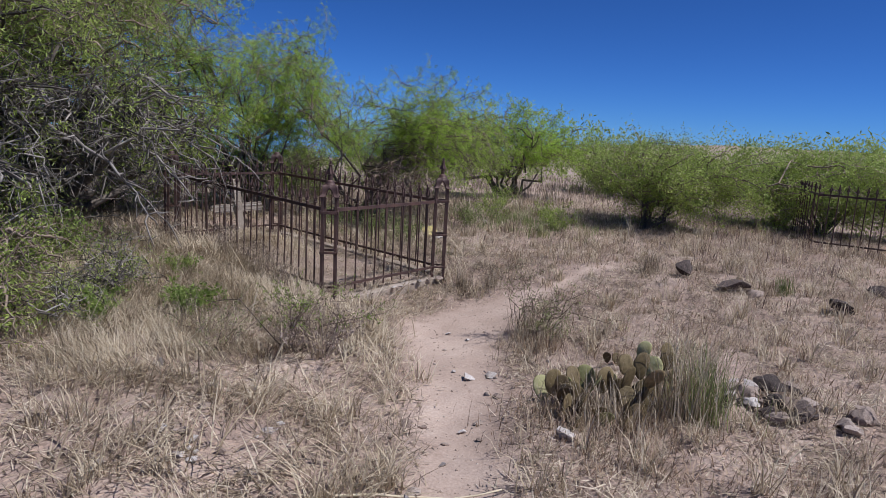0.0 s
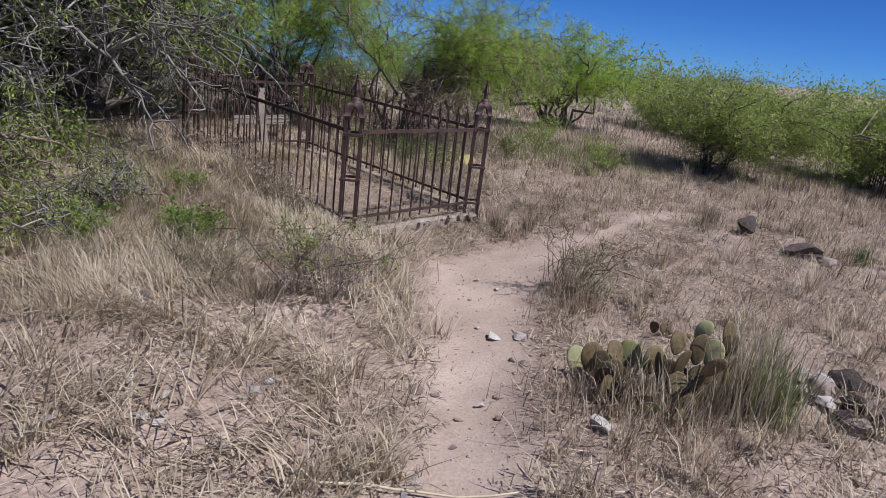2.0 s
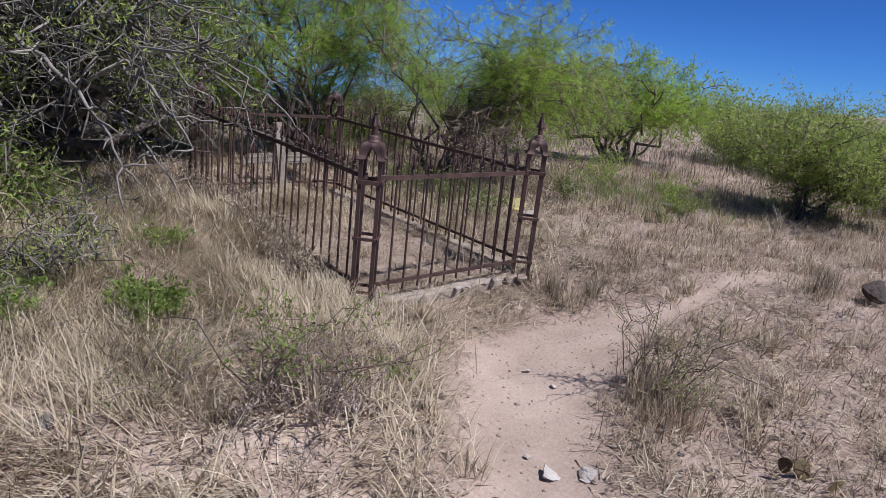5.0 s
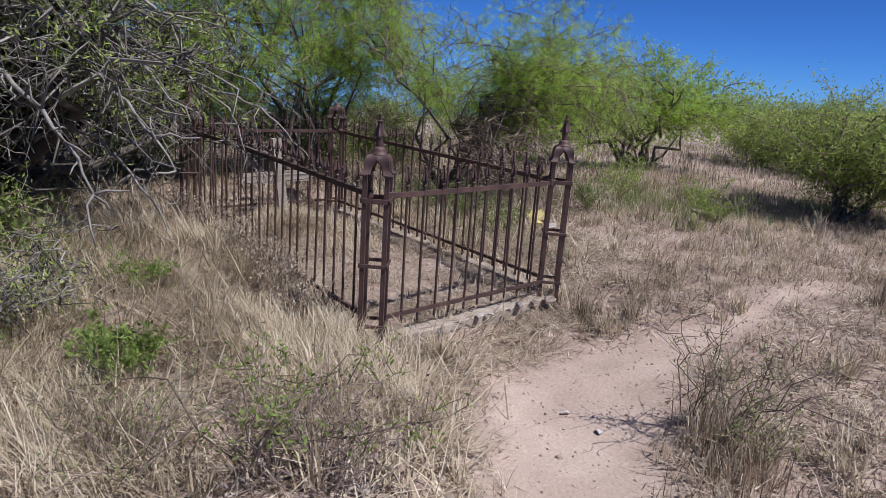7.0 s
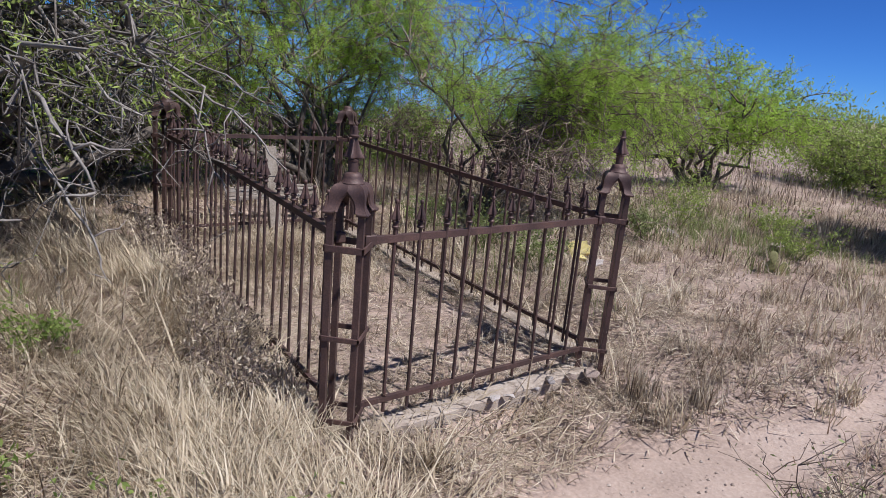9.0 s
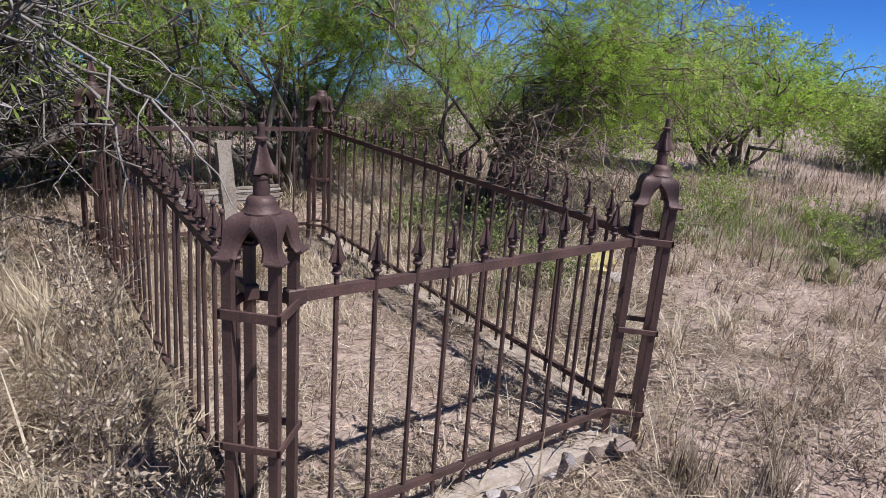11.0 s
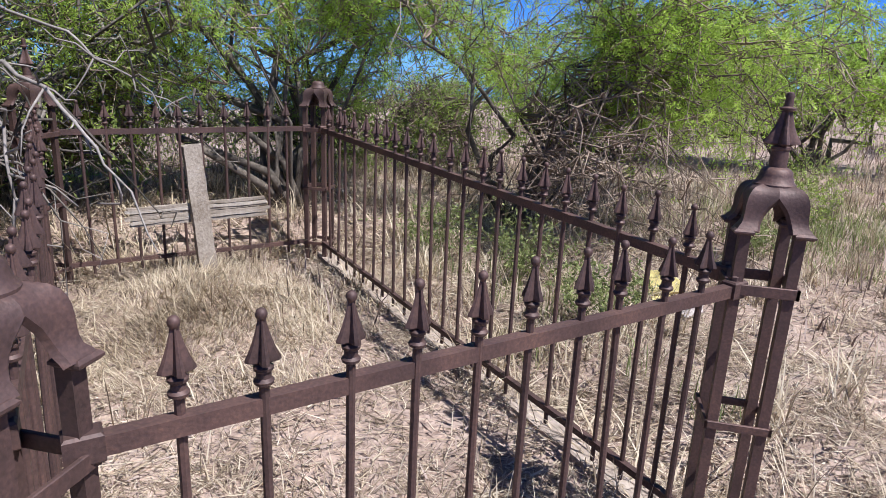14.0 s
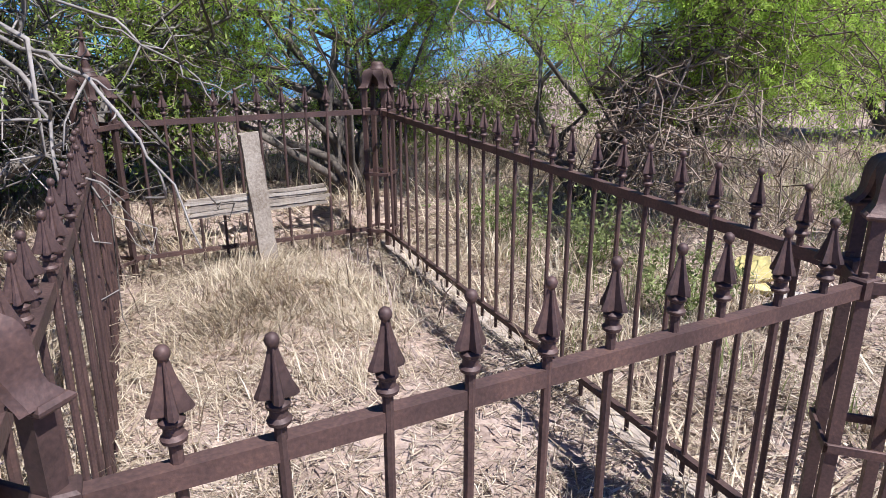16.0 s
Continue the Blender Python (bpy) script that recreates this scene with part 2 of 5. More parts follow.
# ---- the lie of the land ----
TRAIL = [(0.9, -1.6), (0.0, -0.2), (-1.1, 1.35), (-1.85, 2.45), (-2.2, 2.95), (-2.65, 3.5), (-3.22, 4.12), (-3.7, 4.7), (-3.84, 5.35), (-3.65, 6.1), (-3.6, 7.0), (-3.4, 8.0)]
WIDTH = [0.4, 0.35, 0.3, 0.2, 0.22, 0.25, 0.34, 0.46, 0.32, 0.12, 0.04, 0.0]


def trail_gap(x, y):
    """How far outside the bare trail a place lies (negative: on it)."""
    best = np.full(np.shape(x), 99.0)
    for (x0, y0), (x1, y1), w0, w1 in zip(TRAIL, TRAIL[1:], WIDTH, WIDTH[1:]):
        dx, dy = x1 - x0, y1 - y0
        s = np.clip(((x - x0) * dx + (y - y0) * dy) / (dx * dx + dy * dy), 0, 1)
        best = np.minimum(best, np.hypot(x - x0 - s * dx, y - y0 - s * dy) - (w0 + s * (w1 - w0)))
    return best


def rise(a, lo, hi):
    s = np.clip((a - lo) / (hi - lo), 0, 1)
    return s * s * (3 - 2 * s)


def waves(x, y, seed, size, octaves=3):
    """Smooth noise out of crossed sine waves, about -1 to 1."""
    rng = np.random.RandomState(seed)
    out, amp, tot = 0 * np.asarray(x, float), 1.0, 0.0
    for _ in range(octaves):
        for _ in range(4):
            a, p = rng.uniform(0, 2 * math.pi, 2)
            k = 2 * math.pi / size * rng.uniform(0.7, 1.4)
            out = out + amp * np.sin(k * (x * math.cos(a) + y * math.sin(a)) + p)
        tot += amp * 2
        amp, size = amp * 0.55, size * 0.45
    return out / tot


def height(x, y):
    x, y = np.asarray(x, float), np.asarray(y, float)
    r, u = 0.76 * x + 0.65 * y, -0.65 * x + 0.76 * y
    h = 0.09 - 0.30 * np.exp(-(((r - 0.2) / 1.1) ** 2)) * rise(u, 0.5, 5.0) * (1 - rise(u, 6.6, 8.2))
    h = h - 0.16 * (1 - rise(u, 2.0, 5.6)) * (1 - rise(r, -0.6, 1.4))
    h = h + 0.12 * rise(u, 4.6, 6.2) * rise(-r, 1.0, 2.6)
    h = h + 0.12 * rise(u, 9.0, 16.0)
    h = h - 0.15 * rise(r, 0.5, 1.5) * (1 - rise(u, 5.0, 8.0))
    h = h - 0.09 * np.clip(-x - 9.8 - 0.35 * np.clip(y - 8.0, 0, None), 0, None)
    plot = rise(x, -8.5, -8.2) * (1 - rise(x, -4.85, -4.6)) * rise(y, 3.9, 4.15) * (1 - rise(y, 5.95, 6.3))
    h = h * (1 - plot) + plot * (-0.04 + 0.028 * (-4.75 - x) + 0.12 * np.exp(-((x + 7.35) ** 2 / 0.3 + (y - 4.95) ** 2 / 0.22)) + 0.05 * np.exp(-((x + 6.4) ** 2 / 0.6 + (y - 4.95) ** 2 / 0.16)))
    near = np.exp(-((np.hypot(x + 3, y - 5) / 30) ** 2)) * (1 - 0.6 * plot)
    return h + near * (0.025 * waves(x, y, 5, 1.6) + 0.03 * waves(x, y, 6, 5.0))


def hz(x, y):
    return float(height(x, y))


def spread(lo, hi, step, far=1500.0, grow=1.35):
    core = list(np.arange(lo, hi + 1e-6, step))
    s, a, b = step, [lo], [hi]
    while b[-1] < far:
        s *= grow
        a.append(a[-1] - s)
        b.append(b[-1] + s)
    return np.array(a[:0:-1] + core + b[1:])


gx, gy = spread(-11.0, 2.5, 0.066), spread(-1.5, 13.0, 0.066)
GX, GY = np.meshgrid(gx, gy, indexing="ij")
gap = trail_gap(GX, GY)
GZ = height(GX, GY) - 0.03 * (1 - rise(gap, -0.15, 0.25)) + rise(gap, -0.1, 0.3) * 0.016 * waves(GX, GY, 9, 0.35, 2)
nx, ny = len(gx), len(gy)
i, j = np.meshgrid(np.arange(nx - 1), np.arange(ny - 1), indexing="ij")
ground_me = mesh_from("ground", np.stack([GX, GY, GZ], -1), np.stack([i * ny + j, (i + 1) * ny + j, (i + 1) * ny + j + 1, i * ny + j + 1], -1))
packed = ground_me.attributes.new("packed", "FLOAT", "POINT")
packed.data.foreach_set("value", (1 - rise(gap + 0.08 * waves(GX, GY, 14, 0.5), -0.12, 0.16)).astype(np.float32).ravel())
ground = part("ground", ground_me, SOIL)
tagged(ground, "tan sandy desert soil with a bare footpath", "ground", kind="structure")


def gz(x, y):
    """The height of the soil, trail and all."""
    x, y = np.asarray(x, float), np.asarray(y, float)
    gp = trail_gap(x, y)
    return height(x, y) - 0.03 * (1 - rise(gp, -0.15, 0.25)) + rise(gp, -0.1, 0.3) * 0.016 * waves(x, y, 9, 0.35, 2)


# ---- the iron grave fence ----
POST_W = 0.125
FRONT_X = -4.75


def vane(a, row):
    return 0.42 + 0.58 * abs(math.cos(2 * a)) ** 2.2


def leg_mesh():
    s = Shape()
    s.box((-0.013, -0.013, -0.06), (0.013, 0.013, 0.998), chamfer=0.003)
    return s.mesh("leg", False)


def band_mesh(tall):
    s, o, t = Shape(), POST_W / 2 + 0.021, 0.008
    for k in range(4):
        s.box((-o, -o, 0), (o, -o + t, tall), turn=k * math.pi / 2, chamfer=0.0015)
    return s.mesh("band", False)


def cap_mesh():
    """A cast hood: four folded wings that run from a square shoulder down to the legs, with a pointed arch open between each two."""
    s, n = Shape(), 7
    profile = [(0.024, 1.099), (0.04, 1.096), (0.054, 1.09), (0.063, 1.081), (0.068, 1.069), (0.0705, 1.056), (0.0715, 1.044), (0.072, 1.03), (0.073, 1.016), (0.076, 1.004), (0.083, 0.995), (0.087, 0.988)]
    rows = len(profile)
    for k in range(4):
        ct, st = math.cos(k * math.pi / 2), math.sin(k * math.pi / 2)
        v = []
        for thick in (0.0, 0.007):
            for c, z in profile:
                up = min(max((z - 0.988) / (1.062 - 0.988), 0), 1)
                w = c - min(0.04 * (1 - up ** 1.7) ** 0.65, c - 0.02)
                e = c - thick
                for a in range(-n, n + 1):
                    f = abs(a) / n
                    dip = 0.004 * math.sin(math.pi * min(1.0, f * w / c)) * min(1.0, 2 * up)
                    x, y = (e - dip, e - f * w) if a > 0 else (e - f * w, e - dip)
                    v.append((x * ct - y * st, x * st + y * ct, z - thick * 0.6))
        m = 2 * n + 1
        i, j = np.meshgrid(np.arange(rows - 1), np.arange(m - 1), indexing="ij")
        q = np.stack([i * m + j, i * m + j + 1, (i + 1) * m + j + 1, (i + 1) * m + j], -1).reshape(-1, 4)
        o = rows * m
        rim = [(r * m, (r + 1) * m, o + (r + 1) * m, o + r * m) for r in range(rows - 1)] + [(o + r * m + m - 1, o + (r + 1) * m + m - 1, (r + 1) * m + m - 1, r * m + m - 1) for r in range(rows - 1)]
        foot = [((rows - 1) * m + a, (rows - 1) * m + a + 1, o + (rows - 1) * m + a + 1, o + (rows - 1) * m + a) for a in range(m - 1)]
        s.add(v, np.concatenate([q, q[:, ::-1] + o, np.array(rim), np.array(foot)]))
    me = s.mesh("cap")
    bm = bmesh.new()
    bm.from_mesh(me)
    bmesh.ops.remove_doubles(bm, verts=bm.verts, dist=0.0004)
    bm.to_mesh(me)
    bm.free()
    return me


def foot_mesh():
    """The flanged foot of a hood on top of a leg."""
    s = Shape()
    s.box((-0.024, -0.024, 0.976), (0.024, 0.024, 0.990), chamfer=0.005)
    return s.mesh("hood_foot", False)


def collar_mesh():
    s = Shape()
    s.lathe([(0.050, 1.084), (0.050, 1.096), (0.044, 1.101), (0.038, 1.118), (0.036, 1.128), (0.029, 1.134), (0.021, 1.137)], 28)
    return s.mesh("collar")


def finial_mesh():
    s = Shape()
    s.lathe([(0.021, 1.132), (0.0205, 1.177), (0.023, 1.18), (0.023, 1.186), (0.013, 1.19)], 16)
    s.lathe([(0.013, 1.187), (0.043, 1.194), (0.0425, 1.199), (0.033, 1.214), (0.023, 1.235), (0.016, 1.256), (0.012, 1.273)], 32, vane)
    s.lathe([(0.008, 1.27), (0.018, 1.274), (0.019, 1.279), (0.011, 1.283), (0.0095, 1.3), (0.011, 1.306), (0.009, 1.314), (0.004, 1.317)], 14)
    return s.mesh("finial")


def picket_mesh():
    s = Shape()
    s.lathe([(0.0082, 0.03), (0.0082, 0.888)], 8)
    s.lathe([(0.0095, 0.882), (0.0155, 0.886), (0.0165, 0.891), (0.012, 0.896), (0.0115, 0.906), (0.0155, 0.909), (0.016, 0.914), (0.01, 0.919)], 12)
    s.lathe([(0.007, 0.917), (0.028, 0.923), (0.0272, 0.928), (0.0205, 0.942), (0.0135, 0.962), (0.0085, 0.98), (0.006, 0.992)], 24, vane)
    s.lathe([(0.004, 0.988), (0.0085, 0.994), (0.0098, 1.0), (0.0075, 1.006), (0.003, 1.009)], 10)
    return s.mesh("picket")


LEG, CAP, FINIAL, PICKET, FOOT, COLLAR = leg_mesh(), cap_mesh(), finial_mesh(), picket_mesh(), foot_mesh(), collar_mesh()
BAND, BAND_THIN = band_mesh(0.028), band_mesh(0.022)
for me in (LEG, CAP, FINIAL, PICKET, FOOT, COLLAR, BAND, BAND_THIN):
    me.materials.append(IRON)
for me in (CAP, FINIAL, PICKET, COLLAR):
    me.set_sharp_from_angle(angle=radians(38))

grave_fence = new("grave_fence")
grave_fence.location = (-6.4, 5.0, 0.0)
tagged(grave_fence, "rusted ornamental cast-iron fence round a single grave", "fence")
HOME = grave_fence.matrix_basis.inverted()


def corner_post(x, y, z, lean=(0.0, 0.0), turn=0.0, spear=True):
    """A post of four square legs tied by bands, under a cast hood with a spear finial."""
    post = part("corner_post", CAP, IRON, grave_fence, m=HOME @ pose(x, y, z, lean[0], lean[1], turn))
    h = POST_W / 2
    for sx in (-h, h):
        for sy in (-h, h):
            part("leg", LEG, IRON, post, m=pose(sx, sy, 0))
            part("hood_foot", FOOT, IRON, post, m=pose(sx * 1.1, sy * 1.1, 0))
    for lev, me in ((0.822, BAND), (0.445, BAND_THIN), (0.075, BAND_THIN)):
        part("band", me, IRON, post, m=pose(0, 0, lev))
    part("collar", COLLAR, IRON, post)
    if spear:
        part("finial", FINIAL, IRON, post)
    return post


def fence_panel(p0, p1, count, bow=0.0, tilt=0.0, seed=1, fence=grave_fence, home=HOME):
    """A run of round pickets with spear heads through two flat rails, from p0 to p1 (x, y, z of its foot)."""
    rng = random.Random(seed)
    p0, p1 = Vector(p0), Vector(p1)
    d = p1 - p0
    length, yaw = math.hypot(d.x, d.y), math.atan2(d.y, d.x)
    slope = d.z / length
    base = home @ pose(p0.x, p0.y, p0.z, 0, 0, math.degrees(yaw)) @ pose(0, 0, 0, tilt, 0, 0)

    def bar(z, hgt, dep, ends):
        s = Shape()
        n = 14
        v = []
        for k in range(n + 1):
            f = k / n
            off = bow * math.sin(math.pi * f) * (z / 0.84)
            for sy, sz in ((-1, 0), (1, 0), (1, 1), (-1, 1)):
                v.append((ends + (length - 2 * ends) * f, off + sy * dep / 2, z + slope * length * f + sz * hgt))
        q = [(4 * k + c, 4 * k + 4 + c, 4 * k + 4 + (c + 1) % 4, 4 * k + (c + 1) % 4) for k in range(n) for c in range(4)] + [(0, 1, 2, 3), (4 * n + 3, 4 * n + 2, 4 * n + 1, 4 * n)]
        s.add(v, np.array(q)[:, ::-1])
        return s

    panel = part("fence_panel", bar(0.826, 0.03, 0.026, 0.0).mesh("top_rail", False), IRON, fence, m=base)
    part("bottom_rail", bar(0.082, 0.024, 0.022, 0.0).mesh("bottom_rail", False), IRON, panel)
    for k in range(count):
        f = (k + 1) / (count + 1)
        off = bow * math.sin(math.pi * f)
        part("picket", PICKET, IRON, panel, m=pose(length * f + rng.uniform(-0.004, 0.004), off * 0.5, slope * length * f + rng.uniform(-0.005, 0.005), rng.uniform(-0.8, 0.8) - math.degrees(off * 0.6), rng.uniform(-0.7, 0.7), rng.uniform(-14, 14)))
    for f in (0.0, 1.0):
        b = Shape()
        x0 = length * f
        b.box((x0 - 0.022, -0.02, 0.82 + slope * length * f), (x0 + 0.03, 0.02, 0.866 + slope * length * f), chamfer=0.004)
        b.lathe([(0.011, 0.866 + slope * length * f), (0.011, 0.876 + slope * length * f), (0.006, 0.879 + slope * length * f)], 6)
        b.v[-1][:, 0] += x0
        part("bracket", b.mesh("bracket", False), IRON, panel)
    return panel


H = POST_W / math.sqrt(2)
A = (-4.745, 4.07, -0.01)
B = (-4.745, 5.695, 0.015)
C = (-7.93, 4.2, 0.075)
D = (-7.9, 5.78, 0.075)
corner_post(*A, turn=45)
corner_post(*B, lean=(-0.5, 0.4), turn=45)
corner_post(*C, lean=(0.5, 1.0), turn=45)
corner_post(*D, turn=45, spear=False)
fence_panel((A[0], A[1] + H, 0), (B[0], B[1] - H, 0.005), 10, seed=3)
fence_panel((B[0] - H, B[1], 0.01), (D[0] + H, D[1] - 0.01, 0.075), 22, seed=4)
fence_panel((A[0] - H, A[1], 0), (C[0] + H, C[1], 0.075), 22, bow=-0.03, seed=5)
fence_panel((C[0], C[1] + H, 0.075), (D[0], D[1] - H, 0.075), 10, seed=6)


# ---- the concrete curb under the fence ----
def curb(label, p0, p1, wide, top0, top1, deep, seed):
    """A low broken concrete footing from p0 to p1."""
    rng = np.random.RandomState(seed)
    p0, p1 = np.array(p0, float), np.array(p1, float)
    L = np.linalg.norm(p1 - p0)
    d = (p1 - p0) / L
    nrm = np.array([-d[1], d[0]])
    n, prof = int(L / 0.05), [(-0.5, -1), (-0.5, -0.12), (-0.42, 0), (0.0, 0.03), (0.42, 0), (0.5, -0.12), (0.5, -1)]
    v = []
    for k in range(n + 1):
        f = k / n
        for a, h in prof:
            w = a * wide * (1 + rng.uniform(-0.03, 0.03))
            z = top0 + (top1 - top0) * f + (h * 0.06 if h > -1 else -deep) + rng.uniform(-0.0035, 0.0035)
            xy = p0 + d * (L * f + rng.uniform(-0.006, 0.006)) + nrm * w
            v.append((*xy, z))
    m = len(prof)
    q = [(k * m + c, k * m + c + 1, (k + 1) * m + c + 1, (k + 1) * m + c) for k in range(n) for c in range(m - 1)]
    s = Shape()
    s.add(v, np.array(q)[:, ::-1], [(0, c, c + 1) for c in range(1, m - 1)] + [(n * m, n * m + c + 1, n * m + c) for c in range(1, m - 1)])
    ob = part("curb", s.mesh("curb", False), CONCRETE)
    return tagged(ob, label, "curb")


curb("pale crumbling concrete footing under the front of the iron fence", (FRONT_X + 0.0, 4.0), (FRONT_X + 0.0, 5.8), 0.13, -0.035, -0.015, 0.2, 1)
curb("pale straight concrete footing under the side of the iron fence", (-4.86, 5.755), (-7.9, 5.82), 0.12, 0.008, 0.075, 0.3, 2)


# ---- blades, twigs and leaves ----
def blades(x, y, z, tall, wide, bend, rng, wind=None, flat=0.5):
    """Grass blades: each a bent strip that narrows to a point. All arguments are arrays of one length."""
    n = len(x)
    a = rng.uniform(0, 2 * math.pi, n) if wind is None else rng.normal(wind, 1.1, n)
    d = np.stack([np.cos(a), np.sin(a), 0 * a], 1)
    side = np.stack([-np.sin(a + rng.uniform(-0.6, 0.6, n)), np.cos(a), 0 * a], 1) * wide[:, None] / 2
    root = np.stack([x, y, z - 0.01], 1)
    up = np.array([0, 0, 1.0])
    mid = root + (tall * 0.55)[:, None] * (np.sqrt(1 - np.clip(bend * flat, 0, 0.99) ** 2)[:, None] * up + (bend * flat)[:, None] * d)
    tip = mid + (tall * 0.5)[:, None] * (np.sqrt(np.maximum(1 - bend**2, 0))[:, None] * up + bend[:, None] * d)
    tip[:, 2] = np.maximum(tip[:, 2], root[:, 2] + 0.012)
    v = np.stack([root - side, root + side, mid + side * 0.75, mid - side * 0.75, tip], 1)
    k = np.arange(n)[:, None] * 5
    return v.reshape(-1, 3), k + np.array([[0, 1, 2, 3]]), k + np.array([[3, 2, 4]])


def straws(x, y, z, length, wide, lift, rng, wind=None):
    """Loose straws lying on the ground, each one thin tapering sliver."""
    n = len(x)
    a = rng.uniform(0, 2 * math.pi, n) if wind is None else rng.normal(wind, 0.8, n)
    d = np.stack([np.cos(a), np.sin(a), lift], 1) * length[:, None]
    side = np.stack([-np.sin(a), np.cos(a), rng.uniform(-0.6, 0.6, n)], 1) * wide[:, None] / 2
    root = np.stack([x, y, z + rng.uniform(0.0, 0.02, n)], 1)
    v = np.stack([root - side, root + side, root + d], 1)
    return v.reshape(-1, 3), None, np.arange(n)[:, None] * 3 + np.array([[0, 1, 2]])


def leaf_quads(c, d, length, wide, rng):
    """Narrow leaflets with their middles at c, along d."""
    n = len(c)
    d = d / (np.linalg.norm(d, axis=1)[:, None] + 1e-9)
    s = np.cross(d, rng.normal(size=(n, 3)))
    s /= np.linalg.norm(s, axis=1)[:, None] + 1e-9
    L, W = (np.asarray(length) / 2)[:, None], (np.asarray(wide) / 2)[:, None]
    v = np.stack([c - d * L, c + s * W, c + d * L, c - s * W], 1)
    return v.reshape(-1, 3), np.arange(n)[:, None] * 4 + np.array([[0, 1, 2, 3]])


def frond_quads(c, d, flen, pairs, length, wide, rng):
    """Feathery leaves: from each place c along d, pairs of narrow leaflets on both sides of a stalk."""
    n, k = len(c), np.arange(2 * pairs)
    d = d / (np.linalg.norm(d, axis=1)[:, None] + 1e-9)
    side = np.cross(d, rng.normal(size=(n, 3)))
    side /= np.linalg.norm(side, axis=1)[:, None] + 1e-9
    flip = np.where(k % 2, 1.0, -1.0)[None, :, None]
    run = ((k // 2 + 0.5) / pairs)[None, :, None] * (flen * rng.uniform(0.6, 1.3, n))[:, None, None]
    ax = side[:, None] * flip + 0.5 * d[:, None] + rng.normal(size=(n, 2 * pairs, 3)) * 0.25
    mid = c[:, None] + d[:, None] * run + ax * length * 0.5
    mid[:, :, 2] -= run[:, :, 0] ** 2 * 3.0
    ac = d[:, None] - 0.3 * side[:, None] * flip
    v = np.stack([mid - ax * length / 2, mid + ac * wide / 2, mid + ax * length / 2, mid - ac * wide / 2], 2)
    return v.reshape(-1, 3), np.arange(n * 2 * pairs)[:, None] * 4 + np.array([[0, 1, 2, 3]])


def crooked(p, q, rng, n=6, wander=0.12, sag=0.0):
    """A crooked line from p to q."""
    p, q = np.asarray(p, float), np.asarray(q, float)
    t = np.linspace(0, 1, n)[:, None]
    L = np.linalg.norm(q - p)
    off = rng.normal(size=(n, 3)) * wander * L * np.sin(math.pi * t) * 0.6
    pts = p + (q - p) * t + off
    pts[:, 2] += sag * L * np.sin(math.pi * t[:, 0])
    return pts


